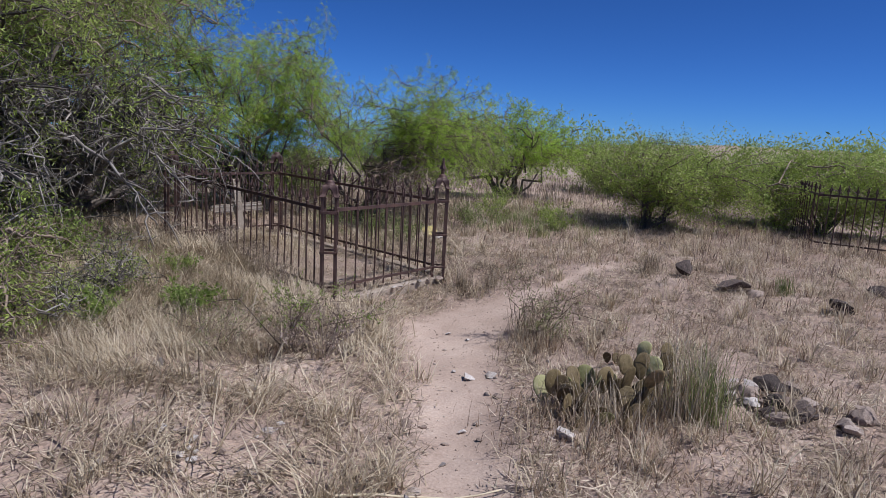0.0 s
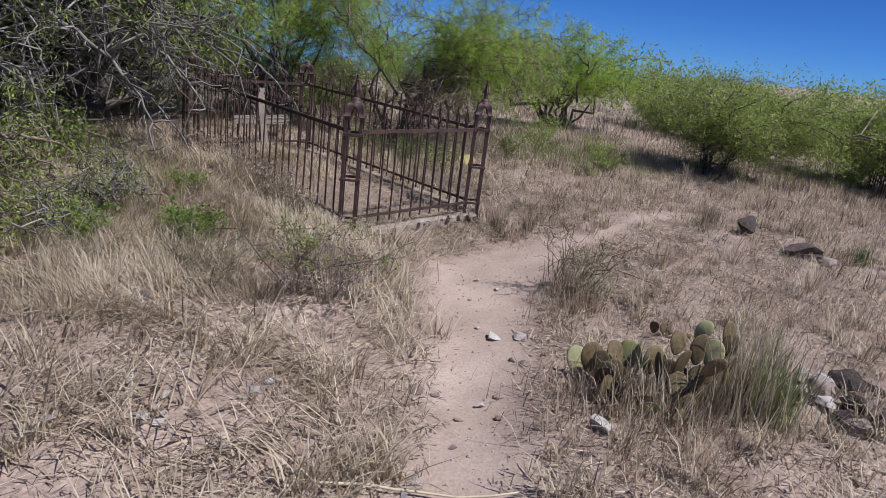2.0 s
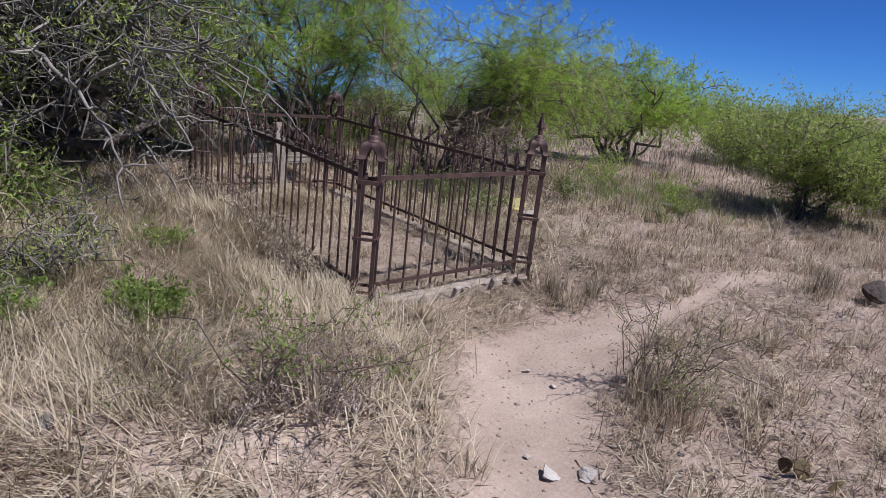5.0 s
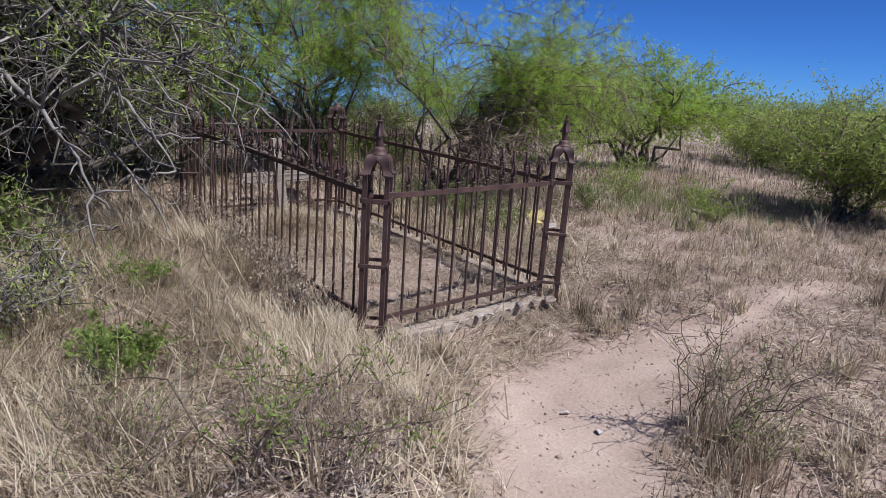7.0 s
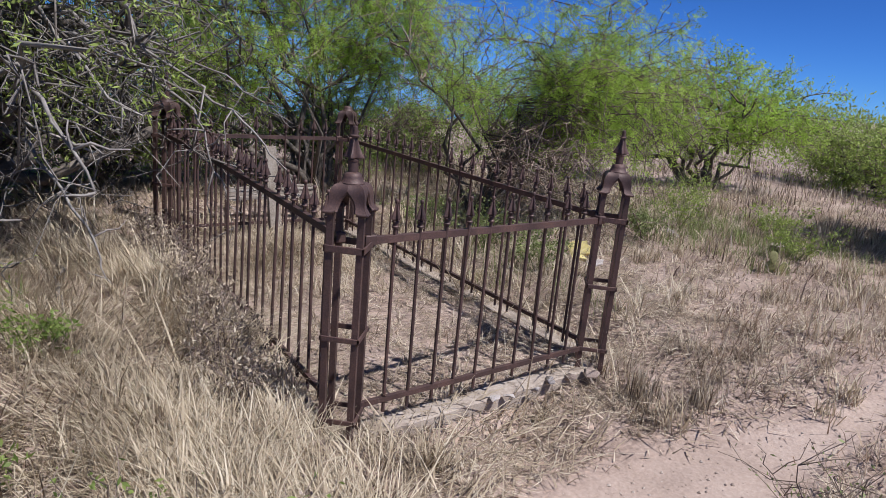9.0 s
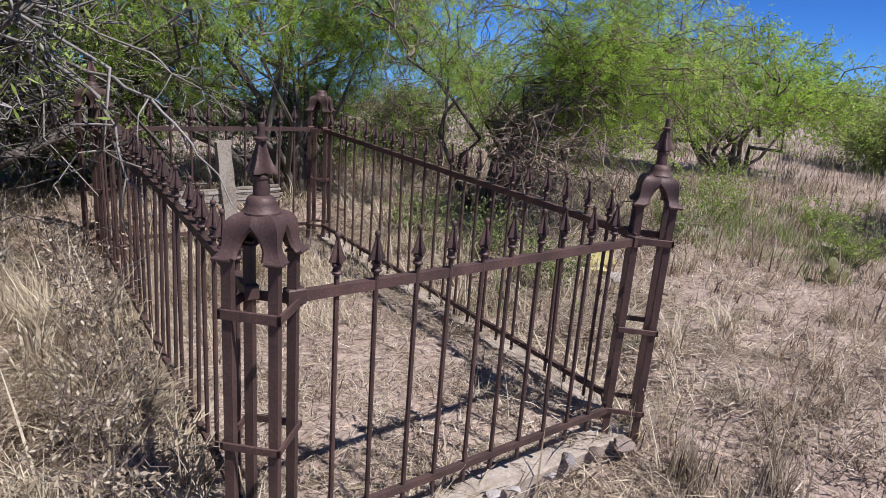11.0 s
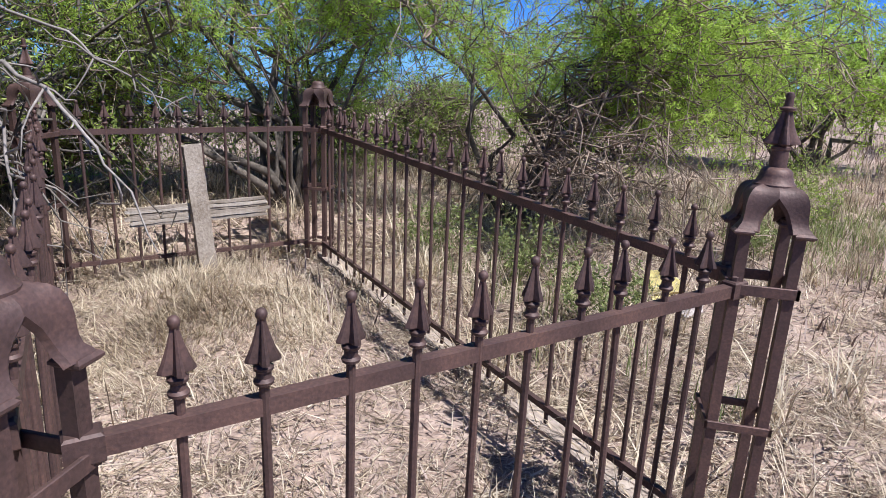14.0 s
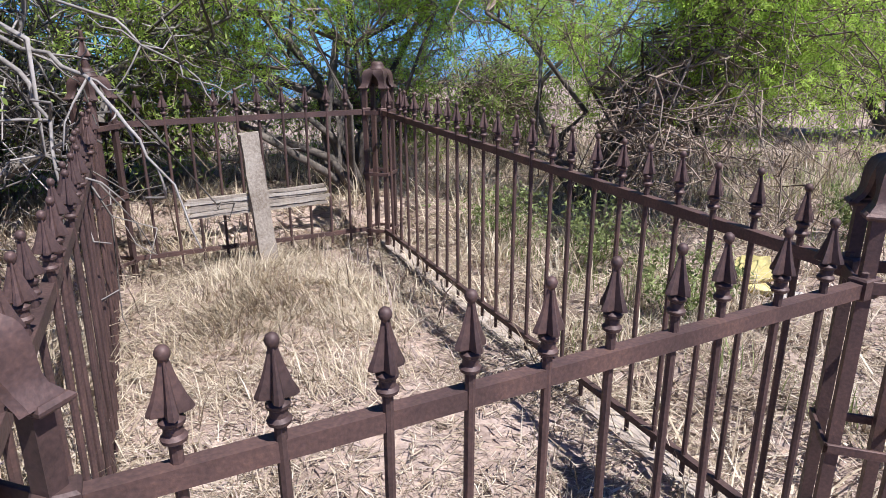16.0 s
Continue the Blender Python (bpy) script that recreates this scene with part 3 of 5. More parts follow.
def tree(name, label, base, crown, limbs, seed, leaf=LEAF, sub=9, twigs=11, leaves=26, leaf_len=0.06, leaf_wide=0.016, trunk_r=0.055, bare=0.0, twig_mat=TWIG_BROWN, arch=0.12, category="tree", droop=0.35, twig_len=0.42, hang=0.0, sub_r=0.016, fuzz=0.04, pairs=0, boughs=0, dead=()):
    """A many-stemmed desert tree. crown: list of (centre, radii) of lobes the limbs reach into; bare: share of branches with no leaves; hang: how far bare ends bend down; pairs: leaflet pairs of feathery leaves; boughs: bare grey boughs that curl out of the crown; dead: lobes with no leaves at all."""
    rng = np.random.RandomState(seed)
    bz = hz(base[0], base[1])
    O = np.array([base[0], base[1], bz])
    root = new(name)
    root.location = O
    back = pose(*(-O))
    thin = Shape()
    lc, ld = [], []
    for k in range(limbs):
        cc, rr = (np.array(c, float) for c in crown[k % len(crown)])
        dirn = rng.normal(size=3)
        dirn /= np.linalg.norm(dirn)
        dirn[2] = max(dirn[2], -0.3)
        end = cc + rr * dirn * rng.uniform(0.35, 0.8)
        a = rng.uniform(0, 2 * math.pi)
        st = O + np.array([math.cos(a), math.sin(a), 0]) * trunk_r * 1.5 + (0, 0, -0.08)
        pts = crooked(st, end, rng, 9, 0.14, arch)
        limb = Shape()
        limb.tube(pts, trunk_r * rng.uniform(0.55, 1.0) * np.linspace(1, 0.16, 9) ** 1.1, 7)
        part("limb", limb, BARK, root, m=back)
        if k < boughs:
            bough = Shape()
            b0 = pts[rng.randint(3, 8)]
            out = cc + rr * rng.normal(size=3) * 0.5 + (0.35 * rr[0], 0.1 * rr[1], -0.75 * rr[2])
            out[2] = min(max(out[2], bz + 0.45), bz + 1.9)
            line = crooked(b0, out, rng, 11, 0.2, 0.16)
            thick = 0.021 * rng.uniform(0.6, 1.2)
            bough.tube(line, np.linspace(thick, thick * 0.35, 11), 6)
            for _ in range(9):
                i1 = rng.randint(3, 11)
                tip = line[i1] + rng.normal(size=3) * 0.36 + (0.08, 0.02, -0.1)
                tip[2] = max(tip[2], bz + 0.2)
                fork = crooked(line[i1], tip, rng, 7, 0.24, 0.1)
                bough.tube(fork, np.linspace(thick * 0.5, thick * 0.2, 7), 5, False)
                for _ in range(4):
                    i2 = rng.randint(2, 7)
                    bough.tube(crooked(fork[i2], fork[i2] + rng.normal(size=3) * 0.13, rng, 4, 0.25), np.linspace(thick * 0.22, thick * 0.1, 4), 4, False)
            part("bough", bough, GREY_BOUGH, root, "bare grey bough", m=back)
        for _ in range(sub):
            i0 = rng.randint(3, 9)
            s0 = pts[i0]
            d2 = rng.normal(size=3)
            d2 /= np.linalg.norm(d2)
            tgt = cc + rr * d2 * rng.uniform(0.6, 1.0) ** 0.5
            far = np.linalg.norm(tgt - s0)
            if far > 0.8 * rr.max():
                tgt = s0 + (tgt - s0) * 0.8 * rr.max() / far
            naked = rng.rand() < bare or k % len(crown) in dead
            if naked:
                tgt[2] -= hang * rng.rand()
            tgt[2] = max(tgt[2], bz + 0.15)
            p2 = crooked(s0, tgt, rng, 8, 0.15 if naked else 0.09, 0.06)
            thin.tube(p2, np.linspace(sub_r, sub_r * 0.3, 8) * rng.uniform(0.6, 1.15), 4, False)
            for _ in range(twigs):
                t0 = p2[rng.randint(1, 8)]
                d3 = rng.normal(size=3) + (p2[-1] - p2[0]) * 0.5
                d3 /= np.linalg.norm(d3)
                d3[2] -= droop * rng.rand()
                L = twig_len * rng.uniform(0.4, 1.25)
                p3 = crooked(t0, t0 + d3 * L, rng, 4, 0.2)
                p3[:, 2] = np.maximum(p3[:, 2], bz + 0.06)
                thin.tube(p3, np.linspace(0.0052, 0.0022, 4), 3, False)
                if naked:
                    for _ in range(3):
                        q0 = p3[rng.randint(0, 4)]
                        thin.tube(crooked(q0, q0 + rng.normal(size=3) * L * 0.25, rng, 3, 0.25), [0.003, 0.0024, 0.0014], 3, False)
                else:
                    m = max(2, int(leaves * rng.uniform(0.5, 1.3)))
                    f = rng.uniform(0.3, 3, m)
                    i2 = np.minimum(f.astype(int), 2)
                    lc.append(p3[i2] + (p3[i2 + 1] - p3[i2]) * (f - i2)[:, None] + rng.normal(size=(m, 3)) * fuzz)
                    ld.append(rng.normal(size=(m, 3)) + (0, 0, -0.6))
    part("twig_growth", thin, twig_mat, root, m=back)["kind"] = "stuff"
    if lc:
        lc, ld = np.concatenate(lc), np.concatenate(ld)
        lc[:, 2] = np.maximum(lc[:, 2], bz + 0.05)
        n = len(lc)
        if pairs:
            v, q = frond_quads(lc, ld, leaf_len, pairs, leaf_len * 0.34, leaf_wide, rng)
        else:
            v, q = leaf_quads(lc, ld, leaf_len * rng.uniform(0.6, 1.4, n), leaf_wide * rng.uniform(0.7, 1.4, n), rng)
        part("crown", mesh_from("crown", v, q, smooth=False), leaf, root, m=back)
    return tagged(root, label, category)


# bright mesquites behind the grave, a grey half-bare one beside it
tree("mesquite_tree", "spreading mesquite tree with bright yellow-green feathery leaves behind the fence", (-7.95, 7.45), [((-7.2, 7.6, 1.8), (1.3, 1.3, 0.9)), ((-7.0, 9.0, 1.5), (1.6, 1.5, 0.9)), ((-8.6, 7.0, 2.0), (1.3, 1.1, 1.0)), ((-8.5, 8.6, 1.9), (1.6, 1.5, 1.0)), ((-6.5, 8.3, 1.55), (1.1, 1.2, 0.7)), ((-7.9, 10.1, 1.5), (1.3, 1.1, 0.9)), ((-6.9, 7.9, 1.1), (1.3, 1.4, 0.5))], 14, 11, sub=15, sub_r=0.01, dead=(6,), twigs=10, trunk_r=0.036, bare=0.14, hang=0.9, leaves=13, leaf_len=0.075, leaf_wide=0.008, fuzz=0.05, pairs=4)
tree("mesquite_tree", "tall thin mesquite tree with dark crooked stems behind the grave", (-8.75, 5.95), [((-9.0, 5.9, 2.2), (1.3, 1.4, 1.0)), ((-9.6, 5.0, 2.8), (1.5, 1.3, 1.3)), ((-9.4, 6.6, 2.6), (1.4, 1.3, 1.2)), ((-10.2, 4.2, 2.0), (1.2, 1.3, 1.2)), ((-9.3, 4.5, 1.55), (1.0, 1.4, 0.6)), ((-9.8, 4.8, 3.7), (1.0, 1.0, 0.9))], 15, 12, leaves=14, sub_r=0.011, sub=13, twigs=9, trunk_r=0.038, leaf_len=0.075, leaf_wide=0.008, fuzz=0.05, pairs=4)
tree("half_bare_mesquite", "large grey mesquite tree with bare tangled twigs overhanging the fence", (-8.3, 2.7), [((-7.9, 2.5, 1.9), (1.9, 1.2, 1.1)), ((-6.7, 2.2, 1.9), (1.4, 1.0, 1.0)), ((-8.6, 1.2, 2.2), (1.9, 1.5, 1.3)), ((-7.3, 3.5, 1.7), (1.4, 0.8, 0.65)), ((-8.7, 3.9, 1.75), (1.0, 1.0, 0.8)), ((-9.4, 4.9, 1.5), (0.8, 0.9, 0.6)), ((-6.9, 1.6, 1.1), (1.2, 1.0, 0.7))], 29, 13, leaf=LEAF_OLIVE, bare=0.42, leaves=20, trunk_r=0.1, twig_mat=TWIG, sub=9, twigs=9, hang=0.9, sub_r=0.021, boughs=21, leaf_len=0.05, leaf_wide=0.012)
tree("olive_mesquite", "olive-green mesquite tree with fine leaves rising over the bare one", (-9.2, 1.9), [((-8.3, 2.7, 3.0), (1.7, 1.4, 0.95)), ((-7.4, 1.2, 2.8), (1.7, 1.5, 1.0)), ((-9.3, 3.7, 3.0), (1.5, 1.4, 1.1)), ((-9.2, 0.6, 3.0), (1.8, 1.5, 1.3)), ((-7.0, 2.3, 2.55), (1.4, 1.1, 0.75)), ((-6.6, 1.2, 2.2), (1.2, 1.0, 0.8)), ((-7.4, 3.1, 2.5), (1.1, 0.9, 0.65)), ((-8.3, 4.2, 2.9), (1.2, 1.0, 0.8)), ((-8.6, 2.0, 3.7), (1.7, 1.5, 0.9)), ((-9.4, 3.6, 3.8), (1.4, 1.2, 0.9))], 40, 23, leaf=LEAF_OLIVE, bare=0.15, leaves=26, trunk_r=0.08, sub=9, fuzz=0.05, leaf_len=0.05, leaf_wide=0.012)
tree("dense_shrub", "dense dark green shrub behind the iron fence", (-9.9, 4.2), [((-9.8, 4.4, 0.95), (1.1, 1.3, 0.8)), ((-10.4, 3.0, 0.9), (1.3, 1.2, 0.85))], 14, 24, leaf=LEAF_DARK, category="shrub", trunk_r=0.025, sub=8, leaves=20, bare=0.25)
tree("dense_shrub", "dense grey-green shrub under the bare mesquite", (-8.7, 1.5), [((-8.6, 1.4, 0.7), (1.2, 1.2, 0.7)), ((-8.9, 2.9, 0.7), (1.0, 0.9, 0.65)), ((-7.6, 0.4, 0.7), (1.2, 1.0, 0.65))], 15, 25, leaf=LEAF_GREY, category="shrub", trunk_r=0.025, sub=8, leaves=20, bare=0.35, twig_mat=TWIG)
tree("dense_shrub", "dense grey-green shrub behind the mesquites", (-10.4, 7.0), [((-10.4, 6.8, 0.75), (1.2, 1.4, 0.7)), ((-10.0, 8.6, 0.75), (1.2, 1.2, 0.7))], 13, 26, leaf=LEAF_DARK, category="shrub", trunk_r=0.025, sub=8, leaves=20, bare=0.2)
tree("mesquite_tree", "mesquite tree with dark arching trunks in dry grass", (-8.35, 12.6), [((-8.5, 12.2, 1.6), (1.3, 1.3, 0.8)), ((-7.7, 13.2, 1.5), (1.3, 1.2, 0.8)), ((-9.0, 11.3, 1.3), (1.0, 1.0, 0.6))], 12, 14, leaf=LEAF, sub=8, leaves=44, leaf_len=0.055, leaf_wide=0.015)
tree("green_shrub", "dense low green shrub in dry grass", (-4.5, 10.9), [((-4.4, 11.1, 1.1), (1.4, 1.2, 0.68)), ((-4.9, 12.0, 1.1), (1.3, 1.2, 0.68)), ((-3.6, 11.6, 0.95), (1.1, 1.0, 0.6))], 14, 15, leaf=LEAF_OLIVE, category="shrub", trunk_r=0.028, leaf_len=0.052, leaf_wide=0.014, leaves=42, sub=8, fuzz=0.07)
tree("green_shrub", "wide green shrub behind an iron fence", (-2.3, 13.6), [((-2.6, 13.4, 1.0), (1.6, 1.2, 0.9)), ((-0.9, 13.4, 0.95), (1.6, 1.2, 0.85)), ((-3.7, 14.0, 0.9), (1.4, 1.2, 0.75))], 16, 16, leaf=LEAF_OLIVE, category="shrub", trunk_r=0.028, leaf_len=0.058, leaf_wide=0.016, leaves=42, sub=8, fuzz=0.07)
tree("green_shrub", "wide green shrub behind an iron fence", (1.6, 13.2), [((0.9, 13.2, 0.95), (1.5, 1.2, 0.85)), ((2.6, 12.8, 0.95), (1.6, 1.2, 0.85))], 12, 17, leaf=LEAF_OLIVE, category="shrub", trunk_r=0.028, leaf_len=0.058, leaf_wide=0.016, leaves=42, sub=8, fuzz=0.07)
tree("green_shrub", "round green shrub beyond the mesquites", (-6.4, 15.4), [((-6.4, 15.4, 0.95), (1.7, 1.3, 0.85)), ((-8.0, 16.0, 0.9), (1.3, 1.2, 0.7))], 12, 18, leaf=LEAF_OLIVE, category="shrub", trunk_r=0.028, leaf_len=0.058, leaf_wide=0.016, leaves=42, sub=8, fuzz=0.07)
tree("leafy_shrub", "low grey-green leafy shrub in tall dry grass", (-5.7, 1.5), [((-5.6, 1.5, 0.38), (0.8, 0.7, 0.36)), ((-6.3, 0.6, 0.5), (0.9, 0.9, 0.45)), ((-5.0, 1.2, 0.3), (0.6, 0.6, 0.28)), ((-6.1, 1.9, 0.45), (0.6, 0.5, 0.35))], 14, 19, leaf=LEAF_OLIVE, category="shrub", trunk_r=0.012, sub=7, twigs=9, twig_len=0.26, leaf_len=0.036, leaf_wide=0.011, leaves=12)
tree("leafy_shrub", "low olive leafy shrub mixed with dry straw", (-5.5, 2.25), [((-5.5, 2.3, 0.3), (0.55, 0.5, 0.24)), ((-6.0, 2.7, 0.34), (0.5, 0.45, 0.26)), ((-5.1, 1.8, 0.28), (0.5, 0.5, 0.22))], 9, 27, leaf=LEAF_OLIVE, category="shrub", trunk_r=0.009, sub=6, twigs=7, twig_len=0.2, leaf_len=0.03, leaf_wide=0.008, leaves=8, sub_r=0.006, twig_mat=TWIG)
tree("leafy_shrub", "low grey-green leafy shrub at the foot of the mesquite", (-6.9, 2.2), [((-6.9, 2.2, 0.45), (0.7, 0.6, 0.4))], 9, 20, leaf=LEAF_DARK, category="shrub", trunk_r=0.012, sub=6, twigs=8, twig_len=0.28, leaf_len=0.045, leaves=18)


# thickets far off, past the mesquites
def thicket(seed, ring0, ring1, count, leaf_size):
    rng = np.random.RandomState(seed)
    cs, ds = [], []
    for _ in range(count):
        a, rad = rng.uniform(0, 2 * math.pi), rng.uniform(ring0, ring1)
        x, y = -3.5 + rad * math.cos(a), 5 + rad * math.sin(a)
        if (rad < 30 and x < -9 and -4 < y < 15) or -x - 12.0 - 0.35 * max(y - 8.0, 0) > 0:
            continue
        if math.hypot(x, y) < 12 and x > -3:
            continue
        h, w = rng.uniform(1.1, 2.3), rng.uniform(1.2, 2.6)
        m = 900 if ring0 < 20 else 500
        p = rng.normal(size=(m, 3))
        p /= np.linalg.norm(p, axis=1)[:, None]
        p *= rng.uniform(0.35, 1.0, m)[:, None] ** 0.5 * (1 + 0.25 * np.sin(5 * p[:, :1] + rng.rand() * 6) + 0.2 * np.sin(7 * p[:, 1:2] + rng.rand() * 6))
        c = p * (w, w, h * 0.55) + (x, y, hz(x, y) + h * 0.5)
        cs.append(c[c[:, 2] > hz(x, y)])
        ds.append(rng.normal(size=(len(cs[-1]), 3)))
    c, d = np.concatenate(cs), np.concatenate(ds)
    n = len(c)
    v, q = leaf_quads(c, d, leaf_size * rng.uniform(0.6, 1.5, n), leaf_size * 0.3 * rng.uniform(0.7, 1.4, n), rng)
    return mesh_from("thicket", v, q, smooth=False)


for seed, r0, r1, cnt, size in ((51, 14, 24, 90, 0.12), (52, 24, 60, 190, 0.24)):
    tagged(part("thicket", thicket(seed, r0, r1, cnt, size), LEAF_DARK), "far thicket of green desert shrubs", "shrubs", kind="stuff")


def bleached_branch(label, pts, r, seed):
    """A bare pale branch with short side twigs, hanging out of the grey mesquite."""
    rng = np.random.RandomState(seed)
    s = Shape()
    line = np.concatenate([crooked(p, q, rng, 6, 0.06)[:-1] for p, q in zip(pts, pts[1:])] + [np.array([pts[-1]], float)])
    s.tube(line, np.linspace(r, r * 0.3, len(line)), 6)
    root = part("bare_branch", s, PALE_TWIG)
    tw = Shape()
    for _ in range(16):
        k = rng.randint(2, len(line))
        e = line[k] + rng.normal(size=3) * 0.13 + (0.04, 0.03, -0.05)
        tw.tube(crooked(line[k], e, rng, 4, 0.15), [r * 0.4, r * 0.34, r * 0.26, r * 0.16], 4)
    part("twig_growth", tw, PALE_TWIG, root)["kind"] = "stuff"
    return tagged(root, label, "branch")


bleached_branch("bare bleached branch reaching over the iron fence", [(-8.1, 3.0, 1.5), (-7.4, 3.7, 1.42), (-6.75, 4.12, 1.3), (-6.4, 4.3, 1.12), (-6.2, 4.4, 0.9)], 0.013, 1)
bleached_branch("bare bleached branch hanging down along the fence", [(-7.8, 3.1, 1.8), (-7.1, 3.75, 1.55), (-6.7, 4.05, 1.2), (-6.5, 4.1, 0.85)], 0.016, 2)
bleached_branch("bare bleached branch reaching over the iron fence", [(-8.2, 3.3, 1.9), (-7.5, 3.9, 1.62), (-7.0, 4.35, 1.42), (-6.7, 4.6, 1.2)], 0.011, 3)
bleached_branch("thick grey branch hanging from the mesquite", [(-8.2, 2.7, 1.3), (-7.2, 3.0, 1.45), (-6.3, 3.2, 1.25), (-5.9, 3.35, 0.85)], 0.022, 4)
bleached_branch("thick grey branch hanging from the mesquite", [(-8.2, 2.5, 1.2), (-7.0, 2.5, 1.5), (-6.2, 2.7, 1.2), (-5.8, 2.85, 0.75)], 0.024, 5)
bleached_branch("thin grey branch drooping to the ground", [(-7.9, 2.7, 1.0), (-7.0, 3.2, 0.95), (-6.5, 3.4, 0.55), (-6.3, 3.45, 0.3)], 0.014, 6)


# ---- small shrubs and weeds ----
def twig_bush(name, label, x, y, tall, wide, stems, seed, mat=TWIG_BROWN, leaf=None, leaves=0, leaf_len=0.02, lean=(0.0, 0.0), thick=0.004, forks=5):
    """A sparse bush of thin crooked stems, with a few small leaves."""
    rng = np.random.RandomState(seed)
    z = float(gz(x, y))
    root = new(name)
    root.location = (x, y, z)
    s = Shape()
    lc = []
    for _ in range(stems):
        a = rng.uniform(0, 2 * math.pi)
        out = wide * rng.uniform(0.2, 1.0)
        top = np.array([math.cos(a) * out + lean[0], math.sin(a) * out + lean[1], tall * rng.uniform(0.5, 1.0)])
        p = crooked((rng.normal() * 0.03, rng.normal() * 0.03, -0.03), top, rng, 7, 0.1, 0.12)
        s.tube(p, np.linspace(thick, thick * 0.35, 7), 4, False)
        for _ in range(forks):
            q0 = p[rng.randint(2, 7)]
            q1 = q0 + rng.normal(size=3) * (0.18, 0.18, 0.12) * tall * 1.1 + (0, 0, 0.1 * tall)
            q1[2] = max(q1[2], 0.03)
            pp = crooked(q0, q1, rng, 4, 0.15)
            s.tube(pp, np.linspace(thick * 0.5, thick * 0.25, 4), 3, False)
            if leaves:
                f = rng.uniform(0, 3, leaves)
                i2 = np.minimum(f.astype(int), 2)
                lc.append(pp[i2] + (pp[i2 + 1] - pp[i2]) * (f - i2)[:, None] + rng.normal(size=(leaves, 3)) * 0.012)
    part("stem_growth", s, mat, root)["kind"] = "stuff"
    if lc:
        c = np.concatenate(lc)
        n = len(c)
        v, q = leaf_quads(c, rng.normal(size=(n, 3)) + (0, 0, 0.3), leaf_len * rng.uniform(0.6, 1.4, n), leaf_len * 0.4 * rng.uniform(0.7, 1.3, n), rng)
        part("foliage", mesh_from("foliage", v, q, smooth=False), leaf, root)
    return tagged(root, label, "shrub")


twig_bush("twiggy_bush", "sparse dark-stemmed thorny bush with few green leaves beside the footpath", -3.75, 2.9, 0.5, 0.75, 15, 1, leaf=LEAF_DARK, leaves=8, leaf_len=0.026, thick=0.0055, forks=8, mat=TWIG_BROWN)
twig_bush("twiggy_bush", "low grey-brown twiggy bush with curled leaves beside the footpath", -3.6, 3.05, 0.36, 0.6, 30, 11, mat=WEED, leaf=WEED, leaves=5, leaf_len=0.02, thick=0.003, forks=8)
twig_bush("twiggy_bush", "low brown twiggy bush in straw", -4.0, 2.45, 0.36, 0.6, 20, 2, mat=WEED, leaf=LEAF_GREY, leaves=4, leaf_len=0.017, thick=0.0028, forks=8)
twig_bush("dry_shrub", "dry shrub with long thorny arching stems beside the bare path", -2.98, 4.95, 0.42, 0.5, 16, 3, mat=TWIG_BROWN, leaf=LEAF_GREY, leaves=5, leaf_len=0.02, lean=(0.3, 0.24), thick=0.005, forks=7)
twig_bush("dry_shrub", "dry shrub with thin upright thorny stems beside the bare path", -3.12, 4.98, 0.62, 0.26, 9, 8, leaf=LEAF_GREY, leaves=4, leaf_len=0.02, thick=0.0045, forks=7)
twig_bush("dry_shrub", "low tangle of dry grass and twigs beside the bare path", -2.78, 4.9, 0.26, 0.3, 20, 4, mat=STRAW, leaf=LEAF_GREY, leaves=4, leaf_len=0.02, thick=0.0035)
twig_bush("green_weed", "small bright green feathery weed in straw", -4.75, 2.65, 0.3, 0.22, 16, 5, mat=LEAF_DARK, leaf=LEAF_DARK, leaves=12, leaf_len=0.035, thick=0.003, forks=7)
twig_bush("green_weed", "small bright green feathery weed in straw", -4.95, 2.0, 0.26, 0.2, 12, 6, mat=LEAF_DARK, leaf=LEAF_DARK, leaves=12, leaf_len=0.035, thick=0.003, forks=6)
twig_bush("green_weed", "small bright green feathery weed in straw", -5.6, 3.05, 0.25, 0.2, 8, 7, mat=LEAF_DARK, leaf=LEAF_DARK, leaves=10, leaf_len=0.03, thick=0.003)
for k, (x, y, h, w) in enumerate([(-5.3, 3.75, 0.34, 0.22), (-5.75, 3.8, 0.3, 0.2), (-6.2, 3.85, 0.34, 0.22), (-6.8, 3.9, 0.3, 0.25), (-5.0, 3.7, 0.28, 0.2), (-7.3, 3.9, 0.35, 0.25)]):
    twig_bush("brown_weed", "brown dried weed with curled leaves along the fence foot", x, y, h, w, 16, 30 + k, mat=WEED, leaf=STRAW, leaves=4, leaf_len=0.026, thick=0.003, forks=5)
for k, (x, y, h, w) in enumerate([(-6.6, 9.3, 0.5, 0.5), (-5.9, 10.0, 0.4, 0.5), (-7.2, 10.4, 0.5, 0.6), (-5.3, 9.3, 0.35, 0.4), (-6.4, 8.3, 0.35, 0.35), (-6.0, 6.5, 0.35, 0.3), (-6.8, 6.6, 0.4, 0.35), (-7.4, 6.4, 0.4, 0.35)]):
    twig_bush("green_weed", "low green weed growing in dry grass", x, y, h, w, 17, 50 + k, mat=LEAF_GREY, leaf=LEAF_GREY if k > 3 else LEAF_OLIVE, leaves=8, leaf_len=0.03, thick=0.003, forks=7)


